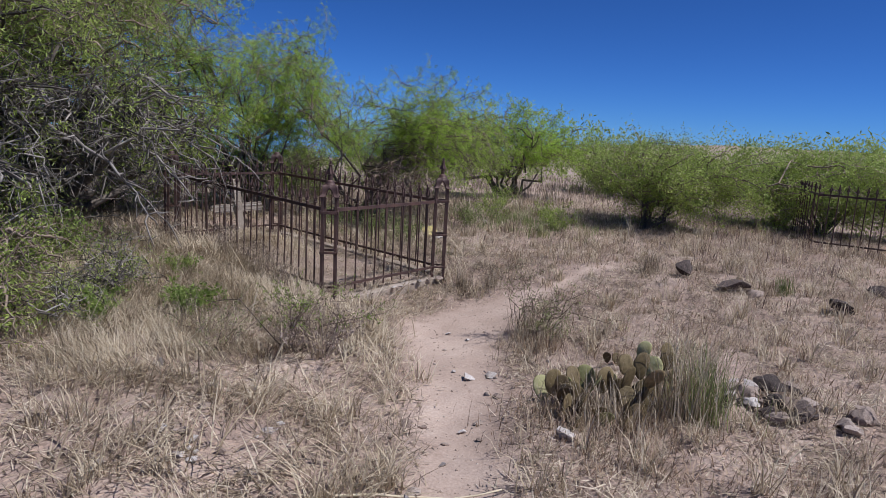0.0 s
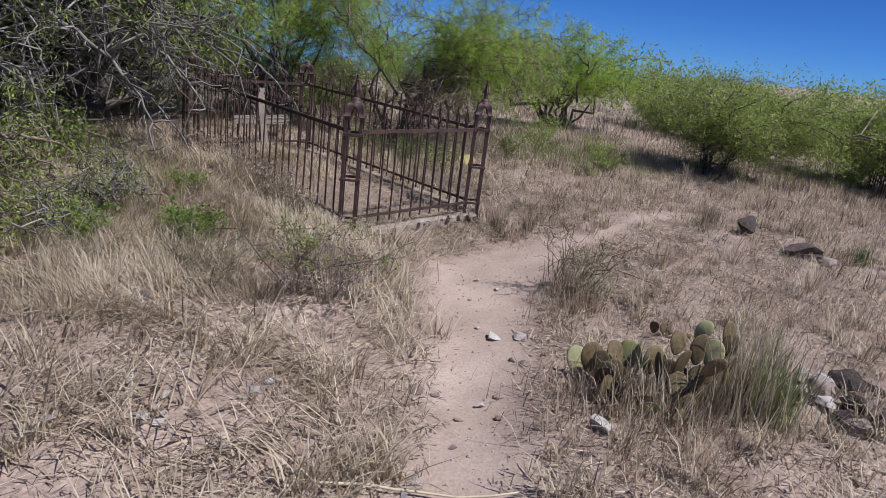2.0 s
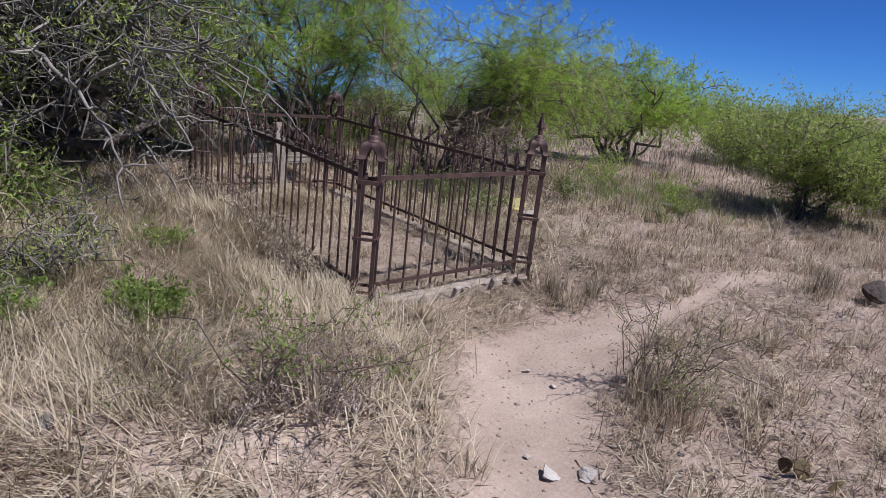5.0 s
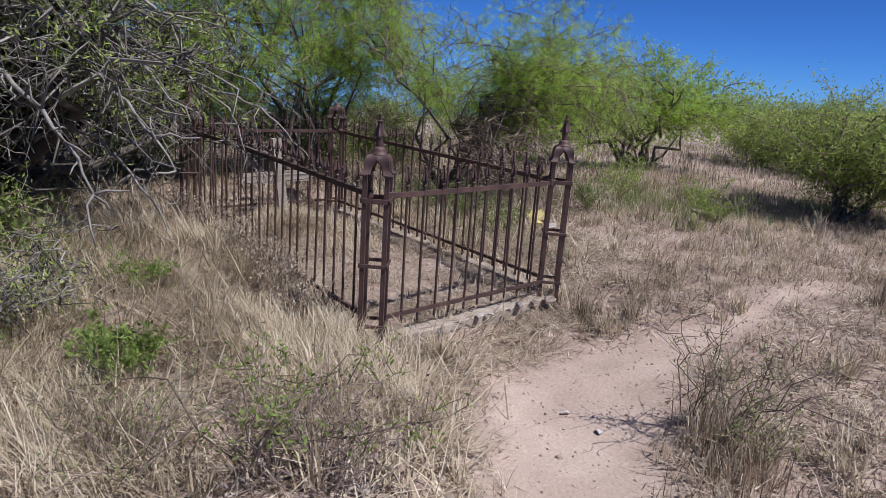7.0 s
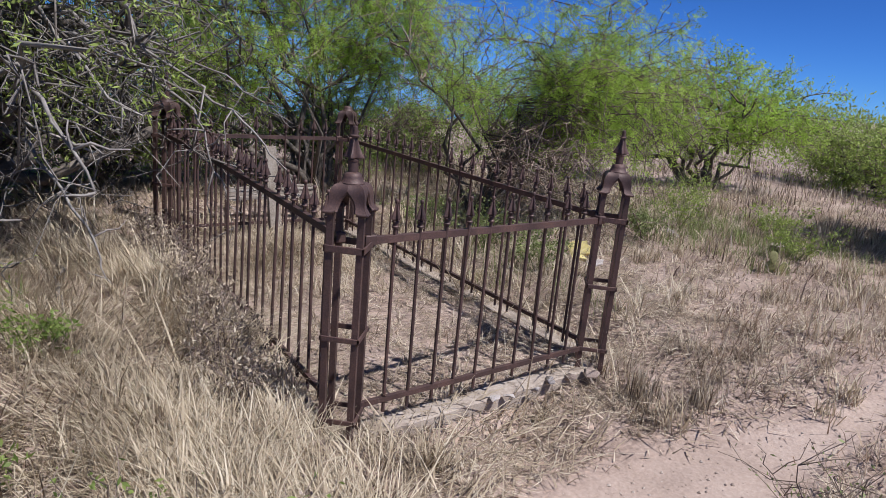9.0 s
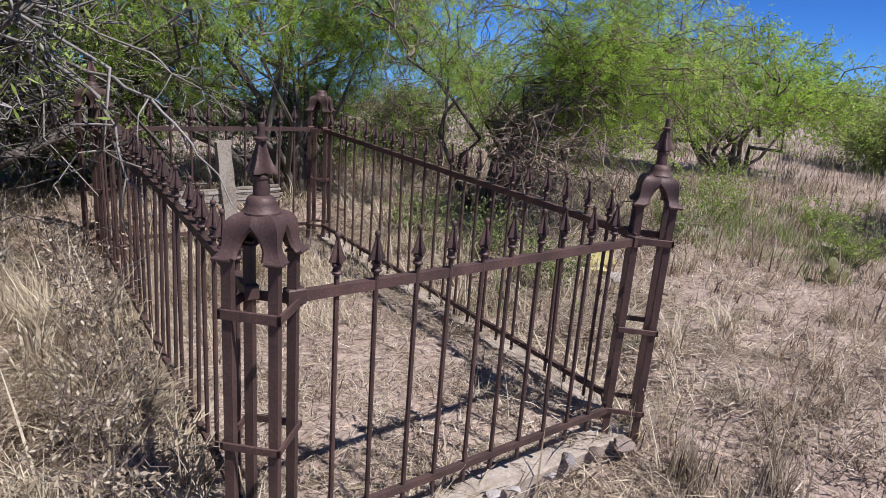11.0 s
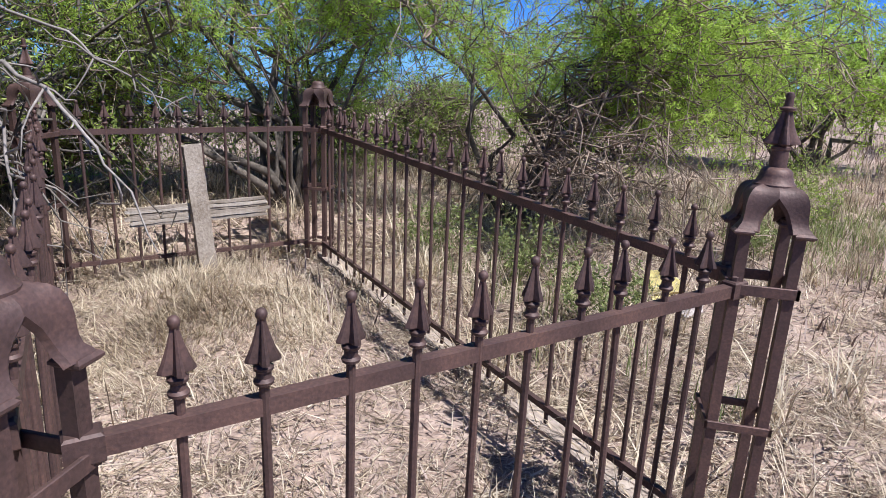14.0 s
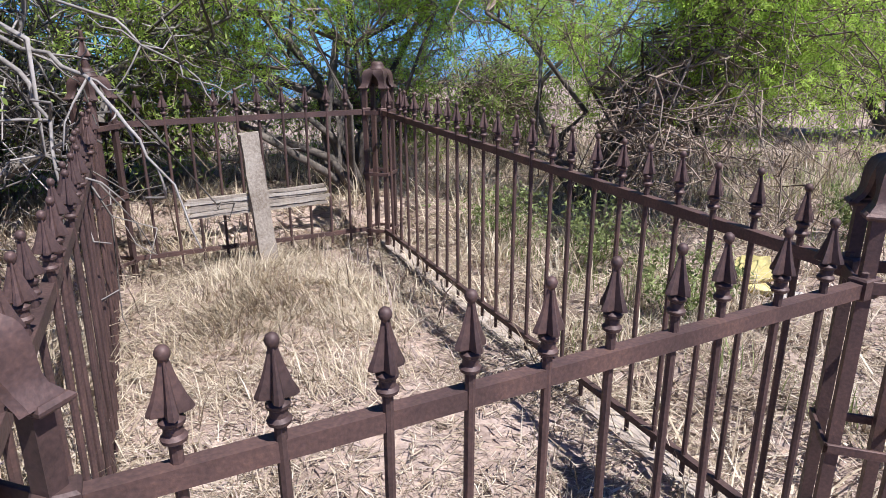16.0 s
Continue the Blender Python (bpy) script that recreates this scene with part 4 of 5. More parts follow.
# ---- prickly pears ----
def pad_mesh(seed):
    """One flat, egg-shaped cactus pad with a few spines, standing on its narrow end."""
    rng = np.random.RandomState(seed)
    s = Shape()
    nu, nv, bend = 14, 10, rng.uniform(-0.2, 0.25)
    v = []
    for a in range(nv + 1):
        th = math.pi * a / nv
        for b in range(nu):
            ph = 2 * math.pi * b / nu
            r = math.sin(th)
            z = 0.5 - 0.5 * math.cos(th)
            wide = 0.36 * r * (0.62 + 0.5 * z) * (1 + 0.05 * math.sin(3 * ph + seed) * r)
            v.append((wide * math.cos(ph) * (1 + rng.uniform(-0.02, 0.02)), 0.042 * r * math.sin(ph) * (1 + rng.uniform(-0.12, 0.12)) + bend * (z - 0.5) ** 2, z))
    i, j = np.meshgrid(np.arange(nv), np.arange(nu), indexing="ij")
    j2 = (j + 1) % nu
    s.add(v, np.stack([i * nu + j, i * nu + j2, (i + 1) * nu + j2, (i + 1) * nu + j], -1).reshape(-1, 4))
    return s.mesh("pad")


PADS = [pad_mesh(k) for k in range(6)]
PADS_DRY = [m.copy() for m in PADS]
for m in PADS:
    m.materials.append(CACTUS)
for m in PADS_DRY:
    m.materials.append(CACTUS_DRY)


def prickly_pear(label, x, y, pads, seed):
    """pads: (east, north, up, size, turn, lean, dry) of each pad's foot."""
    rng = random.Random(seed)
    root = new("prickly_pear")
    root.location = (x, y, float(gz(x, y)))
    for k, (dx, dy, dz, size, turn, lean, dry) in enumerate(pads):
        part("pad", (PADS_DRY if dry else PADS)[k % 6], None, root, m=pose(dx, dy, dz - 0.02, lean, rng.uniform(-12, 12), turn) @ Matrix.Diagonal((size, size, size, 1)), label="brown shrivelled pad" if dry else "")
    return tagged(root, label, "cactus")


pads_rng = random.Random(21)
MORE_PADS = []
for k in range(34):
    along, across, tier = pads_rng.uniform(-0.34, 0.5), pads_rng.gauss(0, 0.12), k % 3
    MORE_PADS.append((0.77 * along - 0.63 * across, 0.63 * along + 0.77 * across, tier * 0.13 * (0.4 + along + 0.3), pads_rng.uniform(0.13, 0.205), pads_rng.uniform(10, 110), pads_rng.uniform(-30, 34), 0 if pads_rng.random() < 0.16 else 1))
prickly_pear("prickly pear cactus with pale green and brown withered pads", -1.72, 3.85, [
    (-0.4, -0.1, 0.0, 0.19, 40, -26, 0), (-0.3, -0.02, 0.05, 0.2, 75, 12, 0), (-0.2, 0.03, 0.08, 0.21, 30, -8, 0), (-0.1, -0.05, 0.0, 0.17, 95, 20, 1), (-0.05, 0.05, 0.12, 0.2, 60, 5, 1),
    (0.05, 0.1, 0.0, 0.24, 15, -10, 1), (0.1, 0.02, 0.18, 0.2, 80, 12, 1), (0.2, 0.1, 0.05, 0.24, 35, -5, 1), (0.16, 0.14, 0.26, 0.2, 62, 6, 1), (0.24, 0.16, 0.24, 0.19, 8, -18, 0), (0.12, 0.2, 0.36, 0.15, 40, 10, 0),
    (0.0, -0.15, 0.0, 0.2, 45, 35, 1), (0.14, -0.12, 0.0, 0.22, 110, 18, 1), (-0.12, -0.18, 0.0, 0.16, 10, 40, 1), (0.28, 0.0, 0.0, 0.2, 85, -20, 1), (-0.32, 0.12, 0.0, 0.16, 20, 10, 1),
    (-0.24, -0.16, 0.0, 0.14, 60, 50, 1), (0.05, -0.02, 0.1, 0.22, 130, -8, 1), (0.22, 0.05, 0.15, 0.2, 100, 14, 1), (-0.15, 0.12, 0.1, 0.18, 140, -12, 0)] + MORE_PADS, 1)
prickly_pear("small pale green prickly pear cactus in dry grass", -5.2, 8.6, [(0, 0, 0, 0.15, 20, -10, 0), (0.07, 0.04, 0.0, 0.16, 80, 14, 0), (-0.07, -0.02, 0.01, 0.13, 110, 5, 1), (0.03, 0.03, 0.11, 0.12, 50, -6, 0)], 2)
prickly_pear("small prickly pear cactus with drooping pads", -2.05, 4.75, [(0, 0, 0, 0.12, 40, -30, 1), (0.1, 0.04, 0.0, 0.11, 60, 24, 0), (-0.09, -0.02, 0.02, 0.1, 20, 15, 1)], 3)


# ---- rocks ----
def rock_mesh(seed, rough=0.25, flat=0.65):
    """A broken stone: a ball cut by random planes and roughened."""
    rng = np.random.RandomState(seed)
    bm = bmesh.new()
    bmesh.ops.create_icosphere(bm, subdivisions=3, radius=1.0)
    cuts = [(Vector(rng.normal(size=3)).normalized(), rng.uniform(0.32, 0.8)) for _ in range(16)]
    shift = Vector(rng.uniform(-9, 9, 3))
    for v in bm.verts:
        for nrm, d in cuts:
            over = v.co.dot(nrm) - d
            if over > 0:
                v.co -= nrm * over * 0.92
        v.co *= 1 + rough * 0.9 * noise.noise(v.co * 2.2 + shift) + rough * 0.4 * noise.noise(v.co * 6 + shift)
        v.co.z *= flat
    me = bpy.data.meshes.new("rock")
    bm.to_mesh(me)
    bm.free()
    me.set_sharp_from_angle(angle=radians(32))
    return me


ROCKS = {}
for tag_name, mat in (("dark", ROCK_DARK), ("tan", ROCK_TAN), ("pale", ROCK_PALE), ("grey", ROCK_GREY), ("yellow", YELLOW)):
    ROCKS[tag_name] = [rock_mesh(100 + 7 * k + len(tag_name)) for k in range(4)]
    for m in ROCKS[tag_name]:
        m.materials.append(mat)
WORDS = {"dark": "dark brown volcanic rock with a pitted surface", "tan": "weathered tan rock half sunk in the soil", "pale": "pale whitish broken stone on the ground", "grey": "smooth grey rock beside the footpath", "yellow": "flat yellow thing in the weeds, built as a rock"}


def rock(kind, x, y, size, k=0, turn=0.0, tall=1.0, sink=0.3, z=None, group=""):
    ob = part("rock", ROCKS[kind][k % 4], None)
    zz = float(gz(x, y)) if z is None else z
    ob.matrix_basis = pose(x, y, zz + size * 0.5 * 0.65 * tall * (1 - sink), 0, 0, turn) @ Matrix.Diagonal((size / 2, size / 2 * 0.8, size / 2 * tall, 1))
    return tagged(ob, WORDS[kind], "rock", group)


rock("dark", -2.7, 7.85, 0.42, 0, 20, 1.1)
rock("dark", -2.05, 7.6, 0.46, 1, 70, 0.7)
rock("tan", -1.8, 7.55, 0.3, 2, 10, 0.7)
rock("dark", -1.0, 7.5, 0.36, 2, 10, 0.8)
rock("dark", -0.8, 8.6, 0.4, 3, 40, 0.8)
for kind, x, y, size, tall in (("grey", -1.9, 2.18, 0.27, 1.5), ("tan", -1.5, 2.5, 0.16, 1.4), ("tan", -2.21, 2.14, 0.15, 0.7), ("tan", -2.04, 2.35, 0.14, 0.7), ("pale", -2.74, 4.0, 0.17, 0.7), ("tan", -2.48, 3.71, 0.14, 0.8), ("tan", -2.34, 3.31, 0.13, 0.45),
                                 ("tan", -2.33, 2.95, 0.08, 0.9), ("tan", -2.59, 2.38, 0.1, 0.8), ("pale", -2.96, 2.11, 0.15, 0.8), ("tan", -2.65, 2.95, 0.14, 0.9), ("tan", -2.58, 3.02, 0.09, 0.8), ("pale", -2.85, 3.85, 0.2, 0.8), ("pale", -1.72, 3.34, 0.24, 0.7), ("tan", -3.35, 1.95, 0.16, 0.7), ("grey", -4.0, 2.0, 0.2, 0.8)):
    rock(kind, x, y, size * 0.9, int(97 * abs(x)), 211 * abs(y), tall * 0.85, 0.65)
heap = random.Random(12)
for k in range(30):
    f = heap.random()
    x, y = -1.2 + 1.1 * f + heap.gauss(0, 0.06), 4.56 + 0.3 * f + heap.gauss(0, 0.14)
    rock(("tan", "dark", "tan", "pale", "dark", "tan")[k % 6], x, y, heap.uniform(0.1, 0.28), k, heap.uniform(0, 360), heap.uniform(0.7, 1.1), 0.45, group="heap of stones by the cactus")
for k, (y, s, c) in enumerate([(4.9, 0.1, "pale"), (4.99, 0.07, "pale"), (5.16, 0.09, "pale"), (5.3, 0.13, "grey"), (5.45, 0.11, "tan"), (5.6, 0.13, "tan")]):
    rock(c, FRONT_X + 0.085 + 0.015 * (k % 3), y, s, k, 53 * k, 0.7, 0.3, z=-0.025, group="stones on the curb")
rng = random.Random(8)
for k in range(20):
    x, y = -3.0 + rng.gauss(0, 0.16), 1.62 + rng.gauss(0, 0.16)
    rock(("pale", "pale", "tan")[k % 3], x, y, rng.uniform(0.05, 0.11), k, rng.uniform(0, 360), rng.uniform(0.6, 1.0), group="scattered broken stones")
for k in range(14):
    f = rng.random()
    x, y = -1.6 - 2.2 * f + rng.gauss(0, 0.28), 2.1 + 3.0 * f + rng.gauss(0, 0.28)
    rock(("tan", "pale", "tan", "grey")[k % 4], x, y, rng.uniform(0.035, 0.075), k, rng.uniform(0, 360), 0.8, group="stones on the footpath")
# flat yellow things beyond the fence, built from the rock shapes
rock("yellow", -6.15, 7.15, 0.34, 1, 20, 0.9)
rock("yellow", -5.98, 6.98, 0.2, 2, 60, 0.9)
rock("pale", -5.85, 7.0, 0.26, 0, 0, 0.6)
rock("pale", -6.45, 8.9, 0.3, 3, 0, 0.7)
rock("tan", -5.6, 9.6, 0.3, 1, 0, 0.7)


def pebbles(count, seed):
    """Gravel, joined: small eight-sided stones strewn over the path and the open ground."""
    rng = np.random.RandomState(seed)
    x, y = rng.uniform(-5.2, 0.4, count * 6), rng.uniform(0.6, 8.5, count * 6)
    g = trail_gap(x, y)
    keep = rng.uniform(0, 1, len(x)) < np.exp(-np.clip(g, 0, 9) / 0.5)
    x, y = x[keep][:count], y[keep][:count]
    n = len(x)
    r = 0.002 + 0.009 * rng.uniform(0, 1, n) ** 3
    base = np.array([(1, 0, 0), (0, 1, 0), (-1, 0, 0), (0, -1, 0), (0, 0, 0.7), (0, 0, -0.7)], float)
    v = base[None] * r[:, None, None] * rng.uniform(0.6, 1.3, (n, 6, 1)) + np.stack([x, y, gz(x, y) + r * 0.3], 1)[:, None]
    f = np.array([(0, 1, 4), (1, 2, 4), (2, 3, 4), (3, 0, 4), (1, 0, 5), (2, 1, 5), (3, 2, 5), (0, 3, 5)])
    return mesh_from("pebbles", v, None, np.arange(n)[:, None, None] * 6 + f[None], smooth=False)


GRAVEL = material("gravel", [(0.2, (0.25, 0.19, 0.155)), (0.5, (0.37, 0.29, 0.24)), (0.8, (0.5, 0.42, 0.36))], 2, 0.9, 0.2, 40, 0.6, True)
tagged(part("gravel", pebbles(5200, 3), GRAVEL), "small tan and grey gravel strewn on the footpath", "gravel", kind="stuff")


# ---- the wooden cross ----
def plank(name, lo, hi, seed, parent, m=None, worn=0.006, label=""):
    """A split, weathered board, its edges uneven, with its long side up z."""
    rng = np.random.RandomState(seed)
    n = 16
    v = []
    for k in range(n + 1):
        f = k / n
        for a, b in ((0, 0), (0.5, -0.04), (1, 0), (1.02, 0.5), (1, 1), (0.5, 1.04), (0, 1), (-0.02, 0.5)):
            e = rng.uniform(-worn, worn, 3)
            v.append((lo[0] + (hi[0] - lo[0]) * a + e[0] * 0.5, lo[1] + (hi[1] - lo[1]) * b + e[1] * 0.5, lo[2] + (hi[2] - lo[2]) * f + (e[2] * 2 if k in (0, n) else 0)))
    q = [(8 * k + c, 8 * k + (c + 1) % 8, 8 * k + 8 + (c + 1) % 8, 8 * k + 8 + c) for k in range(n) for c in range(8)]
    s = Shape()
    s.add(v, q, [(0, c + 1, c) for c in range(1, 7)] + [(8 * n, 8 * n + c, 8 * n + c + 1) for c in range(1, 7)])
    ob = part(name, s, WOOD, parent, label, m)
    return soft_edges(ob, 30)


cross = new("grave_cross")
CX, CY = -7.55, 4.965
CZ = float(gz(CX, CY))
cross.matrix_basis = pose(CX, CY, CZ, 0, 0, 2)
tagged(cross, "weathered grey wooden cross leaning in dry grass at the grave", "cross")
plank("upright", (-0.02, -0.048, -0.12), (0.018, 0.048, 0.87 - CZ), 1, cross, pose(0, 0, 0, 2.5, -7.0, 0))
arm_rng = random.Random(4)
for k in range(6):
    w = arm_rng.uniform(0.37, 0.405)
    plank("arm_sliver", (-0.008, -0.0085, -w), (0.012, 0.0085, w - arm_rng.uniform(0, 0.03)), 10 + k, cross, pose(-0.075 + arm_rng.uniform(-0.004, 0.004), 0, 0.447 - CZ + 0.0185 * k, 0, 0, 0) @ pose(0, 0, 0, -90 + 0.4 + arm_rng.uniform(-0.8, 0.8), 0, 0), 0.004, "split grey board sliver")


# ---- sticks on the ground ----
def stick(label, p0, p1, r, seed, mat=STALK):
    rng = np.random.RandomState(seed)
    s = Shape()
    n = 9
    pts = crooked((*p0, 0), (*p1, 0), rng, n, 0.02)
    pts[:, 2] = gz(pts[:, 0], pts[:, 1]) + r * 1.6 + 0.012
    s.tube(pts, np.linspace(r, r * 0.5, n), 6)
    return tagged(part("stick", s, mat), label, "stick")


stick("long pale dry stalk lying across the footpath", (-2.4, 1.86), (-1.68, 2.62), 0.0085, 1)
stick("pale dry stalk lying in the litter", (-2.2, 1.75), (-1.95, 2.2), 0.005, 2)
stick("fallen grey branch in dry grass", (-6.1, 3.2), (-7.3, 3.35), 0.016, 3, TWIG)
stick("fallen grey branch in dry grass", (-5.6, 2.6), (-6.6, 3.1), 0.012, 4, TWIG)


# ---- a second iron fence, far off ----
far_fence = new("iron_fence")
far_fence.location = (-1.4, 11.8, 0.1)
tagged(far_fence, "dark rusted iron picket fence before green shrubs", "fence")
far_home = far_fence.matrix_basis.inverted()
fence_panel((-2.05, 11.75, 0.1), (-0.2, 11.85, 0.1), 14, seed=9, fence=far_fence, home=far_home)
fence_panel((-2.05, 11.78, 0.1), (-2.7, 13.2, 0.1), 10, seed=10, fence=far_fence, home=far_home)
fence_panel((-0.2, 11.85, 0.1), (1.6, 11.95, 0.1), 14, seed=12, fence=far_fence, home=far_home)


# ---- dry grass ----
def scatter(count, where, seed, power=0.62, reach=9.5):
    rng = np.random.RandomState(seed)
    xs, ys, got = [], [], 0
    while got < count:
        a, rad = rng.uniform(0, 2 * math.pi, 60000), reach * rng.uniform(0, 1, 60000) ** power
        x, y = -3.4 + rad * np.cos(a), 4.4 + rad * np.sin(a)
        keep = rng.uniform(0, 1, len(x)) < where(x, y)
        xs.append(x[keep])
        ys.append(y[keep])
        got += keep.sum()
    return np.concatenate(xs)[:count], np.concatenate(ys)[:count], rng


def grass(name, label, count, where, seed, mat, tall, wide, bend, power=0.62, reach=9.5, wind=None, flat=0.5):
    """Single blades strewn over the ground, as stuff."""
    x, y, rng = scatter(count, where, seed, power, reach)
    n = len(x)
    wind = wind(x, y) if callable(wind) else wind
    v, q, t = blades(x, y, gz(x, y), tall(x, y) * rng.uniform(0.45, 1.3, n), wide * rng.uniform(0.6, 1.4, n), np.clip(rng.normal(bend, 0.22, n), 0.05, 0.995), rng, wind, flat)
    return tagged(part(name, mesh_from(name, v, q, t), mat), label, "grass", kind="stuff")


def tufts(name, label, count, each, where, seed, mat, tall, wide, bend, spread_r=0.05, power=0.62, reach=9.5, wind=None, flat=0.5):
    """Bunches of blades that fan out from one root."""
    x, y, rng = scatter(count, where, seed, power, reach)
    h = np.repeat(tall(x, y) * rng.uniform(0.6, 1.3, count), each)
    n = count * each
    x, y = np.repeat(x, each) + rng.normal(size=n) * spread_r, np.repeat(y, each) + rng.normal(size=n) * spread_r
    wind = wind(x, y) if callable(wind) else wind
    v, q, t = blades(x, y, gz(x, y), h * rng.uniform(0.5, 1.15, n), wide * rng.uniform(0.6, 1.4, n), np.clip(rng.normal(bend, 0.25, n), 0.03, 0.99), rng, wind, flat)
    return tagged(part(name, mesh_from(name, v, q, t), mat), label, "grass", kind="stuff")


def inside(x, y):
    return (x > -7.9) & (x < -4.8) & (y > 4.15) & (y < 5.7)


def off_trail(x, y):
    return rise(trail_gap(x, y), -0.12, 0.3)


def litter_at(x, y):
    return off_trail(x, y) * np.clip(0.55 + 0.7 * waves(x, y, 21, 0.8), 0.12, 1) * np.where(inside(x, y), 0.3, 1.0)


def tuft_at(x, y):
    w = np.clip(0.35 + 0.8 * waves(x, y, 24, 1.2), 0.03, 1)
    return off_trail(x, y) * np.where(inside(x, y), 0.5 * w, w)


def bank(x, y):
    """The thick straw on the rise beside the fence and inside at the cross."""
    left = rise(-x, 3.6, 4.4) * rise(7.6 + x, 0.0, 0.8) * rise(y, 1.2, 2.0) * (1 - rise(y, 3.75, 4.1))
    mound = np.exp(-((x + 7.0) ** 2 / 0.22 + (y - 4.9) ** 2 / 0.22))
    return np.clip(left * np.clip(0.35 + 0.9 * waves(x, y, 26, 0.8), 0, 1) + mound, 0, 1)


def green_at(x, y):
    return np.clip(np.exp(-((x + 6.4) ** 2 / 1.6 + (y - 9.5) ** 2 / 1.2)) + 0.45 * np.exp(-((x + 6.6) ** 2 / 1.2 + (y - 6.4) ** 2 / 0.12)) + 0.5 * np.exp(-((x + 6.2) ** 2 / 1.5 + (y - 1.6) ** 2 / 1.2)) - 0.05, 0, 1)


def near_grave(x, y):
    bare = 0.75 * np.exp(-((x + 6.15) ** 2 / 0.6 + (y - 5.05) ** 2 / 0.16))
    return (1 - bare) * ((x > -8.4) & (x < -4.2) & (y > 3.2) & (y < 7.0)) * np.clip(0.6 + 0.6 * waves(x, y, 27, 0.7), 0.15, 1) * off_trail(x, y)


def long_at(x, y):
    r = 0.76 * x + 0.65 * y
    return off_trail(x, y) * ~inside(x, y) * rise(-r, -0.6, 0.4) * np.clip(0.35 + 0.9 * waves(x, y, 44, 0.9), 0.02, 1)


def swirl(x, y):
    """The way the flattened straw lies, which turns from place to place."""
    return -0.7 + 3.4 * waves(x, y, 48, 1.7, 2)


def right_at(x, y):
    r = 0.76 * x + 0.65 * y
    return off_trail(x, y) * rise(r, 0.5, 1.1) * np.clip(0.4 + 0.9 * waves(x, y, 49, 0.9), 0.04, 1)


def clump_at(x, y):
    return off_trail(x, y) * ~inside(x, y) * np.clip(0.3 + 1.0 * waves(x, y, 50, 1.1), 0.02, 1)


def weed_at(x, y):
    return off_trail(x, y) * np.clip(0.3 + 0.9 * waves(x, y, 28, 0.7), 0.05, 1)


def litter(name, label, count, where, seed, mat, length, wide, power=0.54, reach=9.5):
    """Loose straw strewn flat over the ground, as stuff."""
    x, y, rng = scatter(count, where, seed, power, reach)
    n = len(x)
    v, q, t = straws(x, y, gz(x, y), length * rng.uniform(0.35, 1.4, n), wide * rng.uniform(0.6, 1.5, n), np.abs(rng.normal(0.1, 0.25, n)), rng)
    return tagged(part(name, mesh_from(name, v, q, t), mat), label, "straw", kind="stuff")


litter("straw_litter", "flattened dry straw and litter covering the soil", 210000, litter_at, 31, STRAW, 0.11, 0.0065)
litter("leaf_litter", "brown dead leaf litter and broken stems on the soil", 70000, lambda x, y: off_trail(x, y), 43, WEED, 0.06, 0.008)
litter("grave_litter", "loose straw and dead leaves on the grave", 80000, near_grave, 41, STRAW, 0.06, 0.0034, 0.5, 5.0)
grass("dead_weeds", "short grey-brown dead weeds", 26000, weed_at, 42, WEED, lambda x, y: 0.085 + 0.03 * waves(x, y, 29, 1.0), 0.005, 0.86, 0.56, flat=0.7)
grass("dry_grass", "short dry straw-coloured grass", 26000, tuft_at, 32, STRAW, lambda x, y: 0.12 + 0.05 * waves(x, y, 23, 1.1), 0.0048, 0.9, 0.58, flat=0.72)
tufts("dry_grass_tufts", "bunches of dry straw grass", 2500, 18, tuft_at, 33, STRAW, lambda x, y: 0.18 + 0.07 * waves(x, y, 25, 1.5), 0.0042, 0.82, flat=0.65)
grass("long_straw", "long pale straw stalks lying flat in swirls", 21000, long_at, 45, PALE, lambda x, y: 0.34 + 0.08 * waves(x, y, 46, 1.0), 0.0075, 0.97, 0.56, 8.0, wind=swirl, flat=0.9)
tufts("tall_straw_grass", "tall pale straw grass bent over by the wind", 1300, 32, bank, 34, PALE, lambda x, y: np.where(inside(x, y), 0.13, 0.23) + 0.05 * waves(x, y, 30, 0.8), 0.0046, 0.93, 0.1, wind=swirl, flat=0.82)
tufts("straw_clumps", "fanned clumps of long pale straw", 800, 30, clump_at, 52, PALE, lambda x, y: 0.24 + 0.07 * waves(x, y, 53, 0.9), 0.0068, 0.8, 0.035, 0.56, 8.0)
tufts("brown_grass", "low reddish-brown dead grass among rocks and cactus", 1900, 16, right_at, 54, BROWN_GRASS, lambda x, y: 0.15 + 0.04 * waves(x, y, 55, 0.9), 0.0055, 0.82, 0.08, 0.6, 9.0, flat=0.65)
tufts("green_grass", "green weeds and grass among the straw", 340, 24, green_at, 35, LEAF_GREY, lambda x, y: 0.17 + 0 * x, 0.005, 0.5, 0.06)
tufts("far_dry_grass", "dry grass on the open ground farther off", 2600, 11, lambda x, y: rise(np.hypot(x + 3.4, y - 4.4), 5.0, 8.0) * (y > 1), 36, STRAW, lambda x, y: 0.24 + 0 * x, 0.011, 0.5, 0.12, 0.5, 18.0)


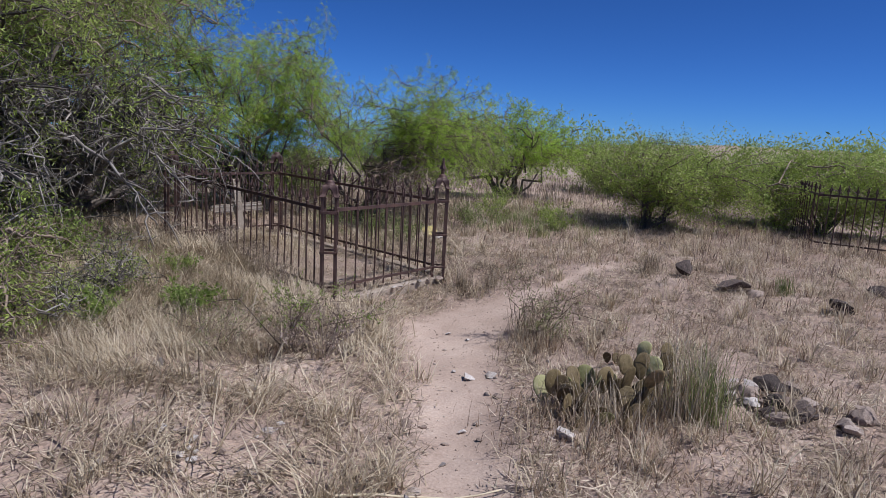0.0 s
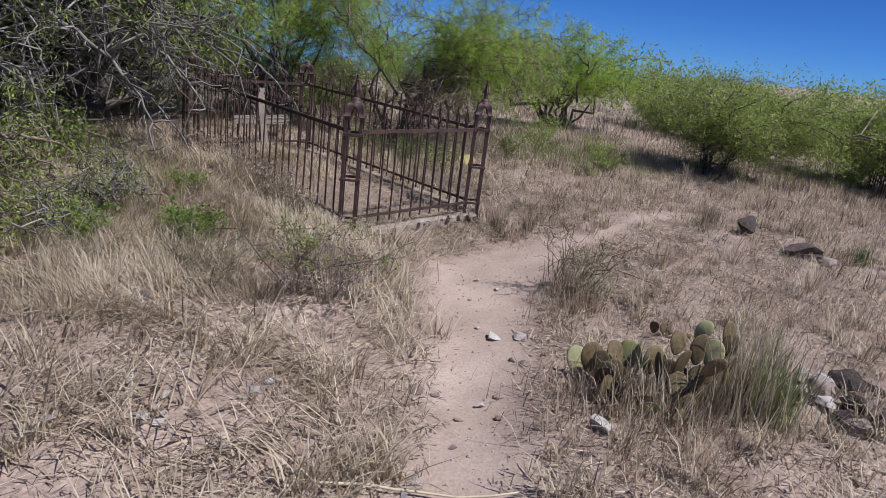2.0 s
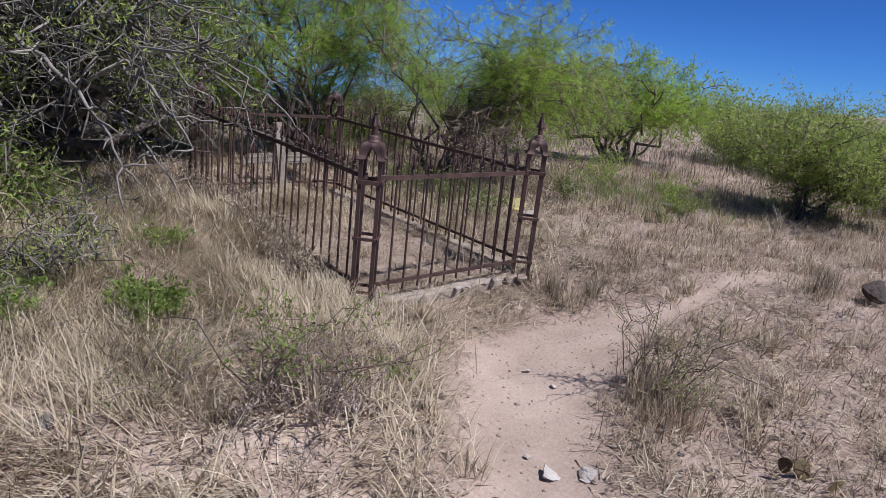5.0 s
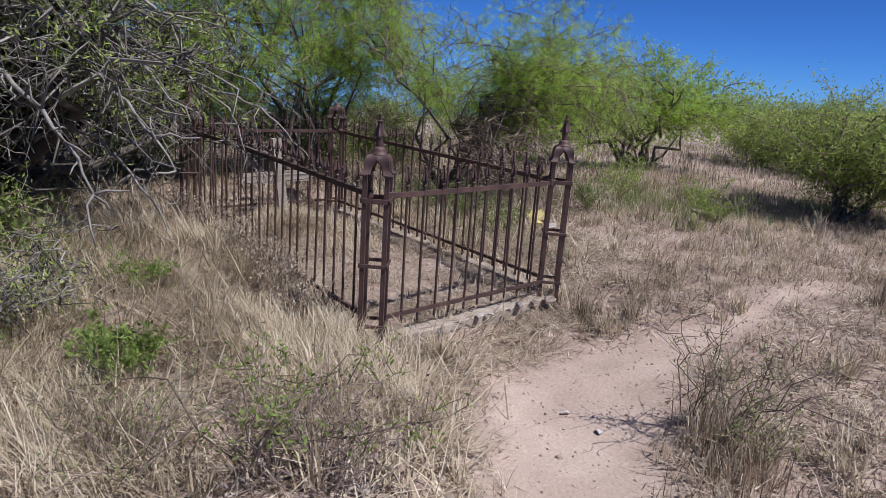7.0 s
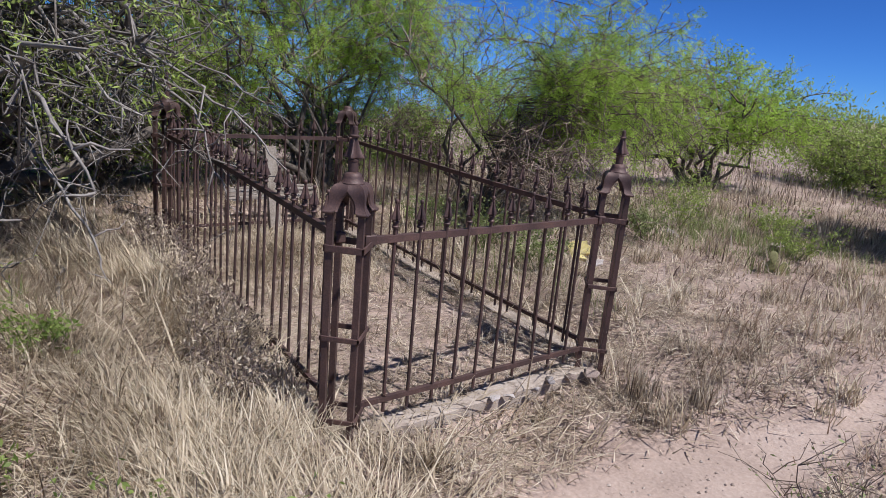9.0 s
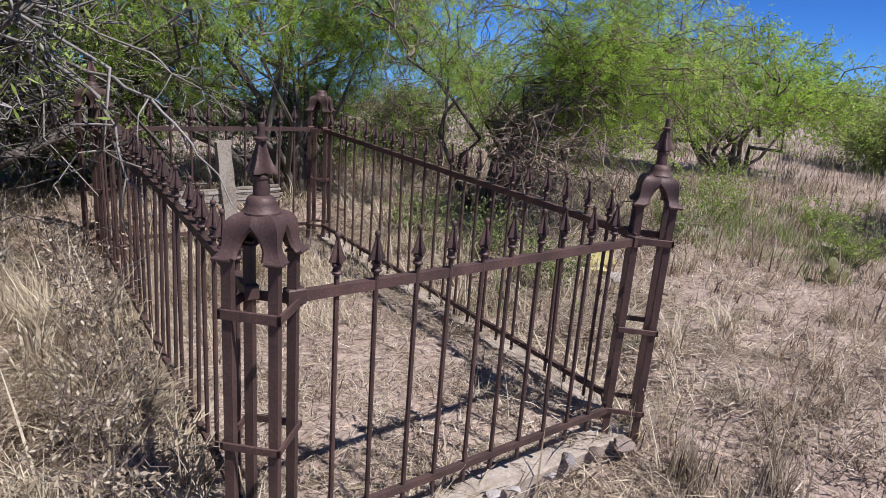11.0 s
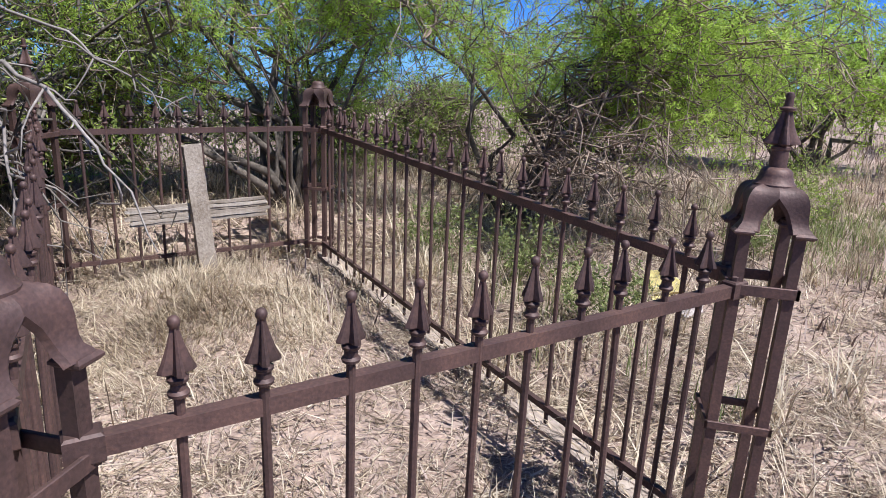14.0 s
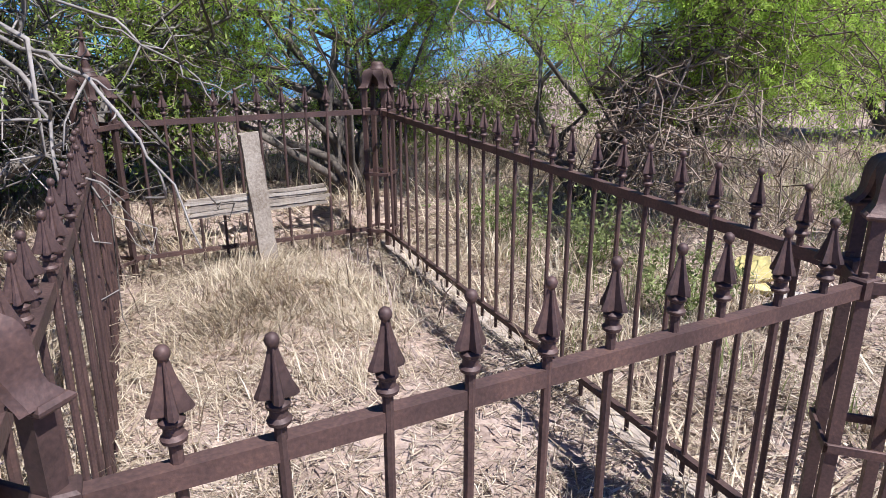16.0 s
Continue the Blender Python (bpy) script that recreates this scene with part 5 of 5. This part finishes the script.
def bunch_grass(label, x, y, tall, wide, count, seed, mat, bend=0.35):
    rng = np.random.RandomState(seed)
    xs, ys = x + rng.normal(size=count) * wide * 0.4, y + rng.normal(size=count) * wide * 0.4
    v, q, t = blades(xs, ys, gz(xs, ys), tall * rng.uniform(0.4, 1.1, count), np.full(count, 0.0055), np.clip(rng.normal(bend, 0.2, count), 0.02, 0.98), rng)
    return tagged(part("bunch_grass", mesh_from("bunch_grass", v, q, t), mat), label, "grass")


bunch_grass("tall clump of pale straw grass beside the cactus", -1.32, 4.08, 0.6, 0.3, 230, 1, PALE)
bunch_grass("tall clump of green and straw grass beside the cactus", -1.22, 4.2, 0.5, 0.24, 280, 2, LEAF_GREY)
bunch_grass("small clump of brown dry grass by the post", -4.4, 5.75, 0.22, 0.12, 160, 3, STRAW)
bunch_grass("small clump of brown dry grass", -4.15, 5.95, 0.2, 0.12, 120, 4, STRAW)
bunch_grass("clump of dry tan grass at the foot of a thorny shrub", -3.0, 4.92, 0.26, 0.2, 240, 9, STRAW)
bunch_grass("clump of dry tan grass beside the bare path", -2.72, 4.75, 0.2, 0.2, 180, 10, BROWN_GRASS)
bunch_grass("small green grass clump among rocks", -1.6, 7.9, 0.25, 0.12, 120, 5, LEAF_GREY)
bunch_grass("clump of brown dry grass by a dark rock", -3.0, 7.6, 0.3, 0.16, 160, 6, STRAW)
bunch_grass("dry grass growing up through the cactus", -1.66, 3.76, 0.32, 0.5, 560, 7, STRAW, 0.55)
bunch_grass("dry brown weeds in front of the cactus", -1.72, 3.55, 0.19, 0.62, 620, 8, BROWN_GRASS, 0.7)
tufts("far_dead_weeds", "grey-brown dead weeds on the open ground farther off", 2200, 11, lambda x, y: rise(np.hypot(x + 3.4, y - 4.4), 3.0, 6.0) * (y > 1) * (trail_gap(x, y) > 0.1) * np.clip(0.5 + 0.8 * waves(x, y, 47, 2.0), 0.05, 1), 37, WEED, lambda x, y: 0.2 + 0 * x, 0.009, 0.55, 0.12, 0.5, 14.0)
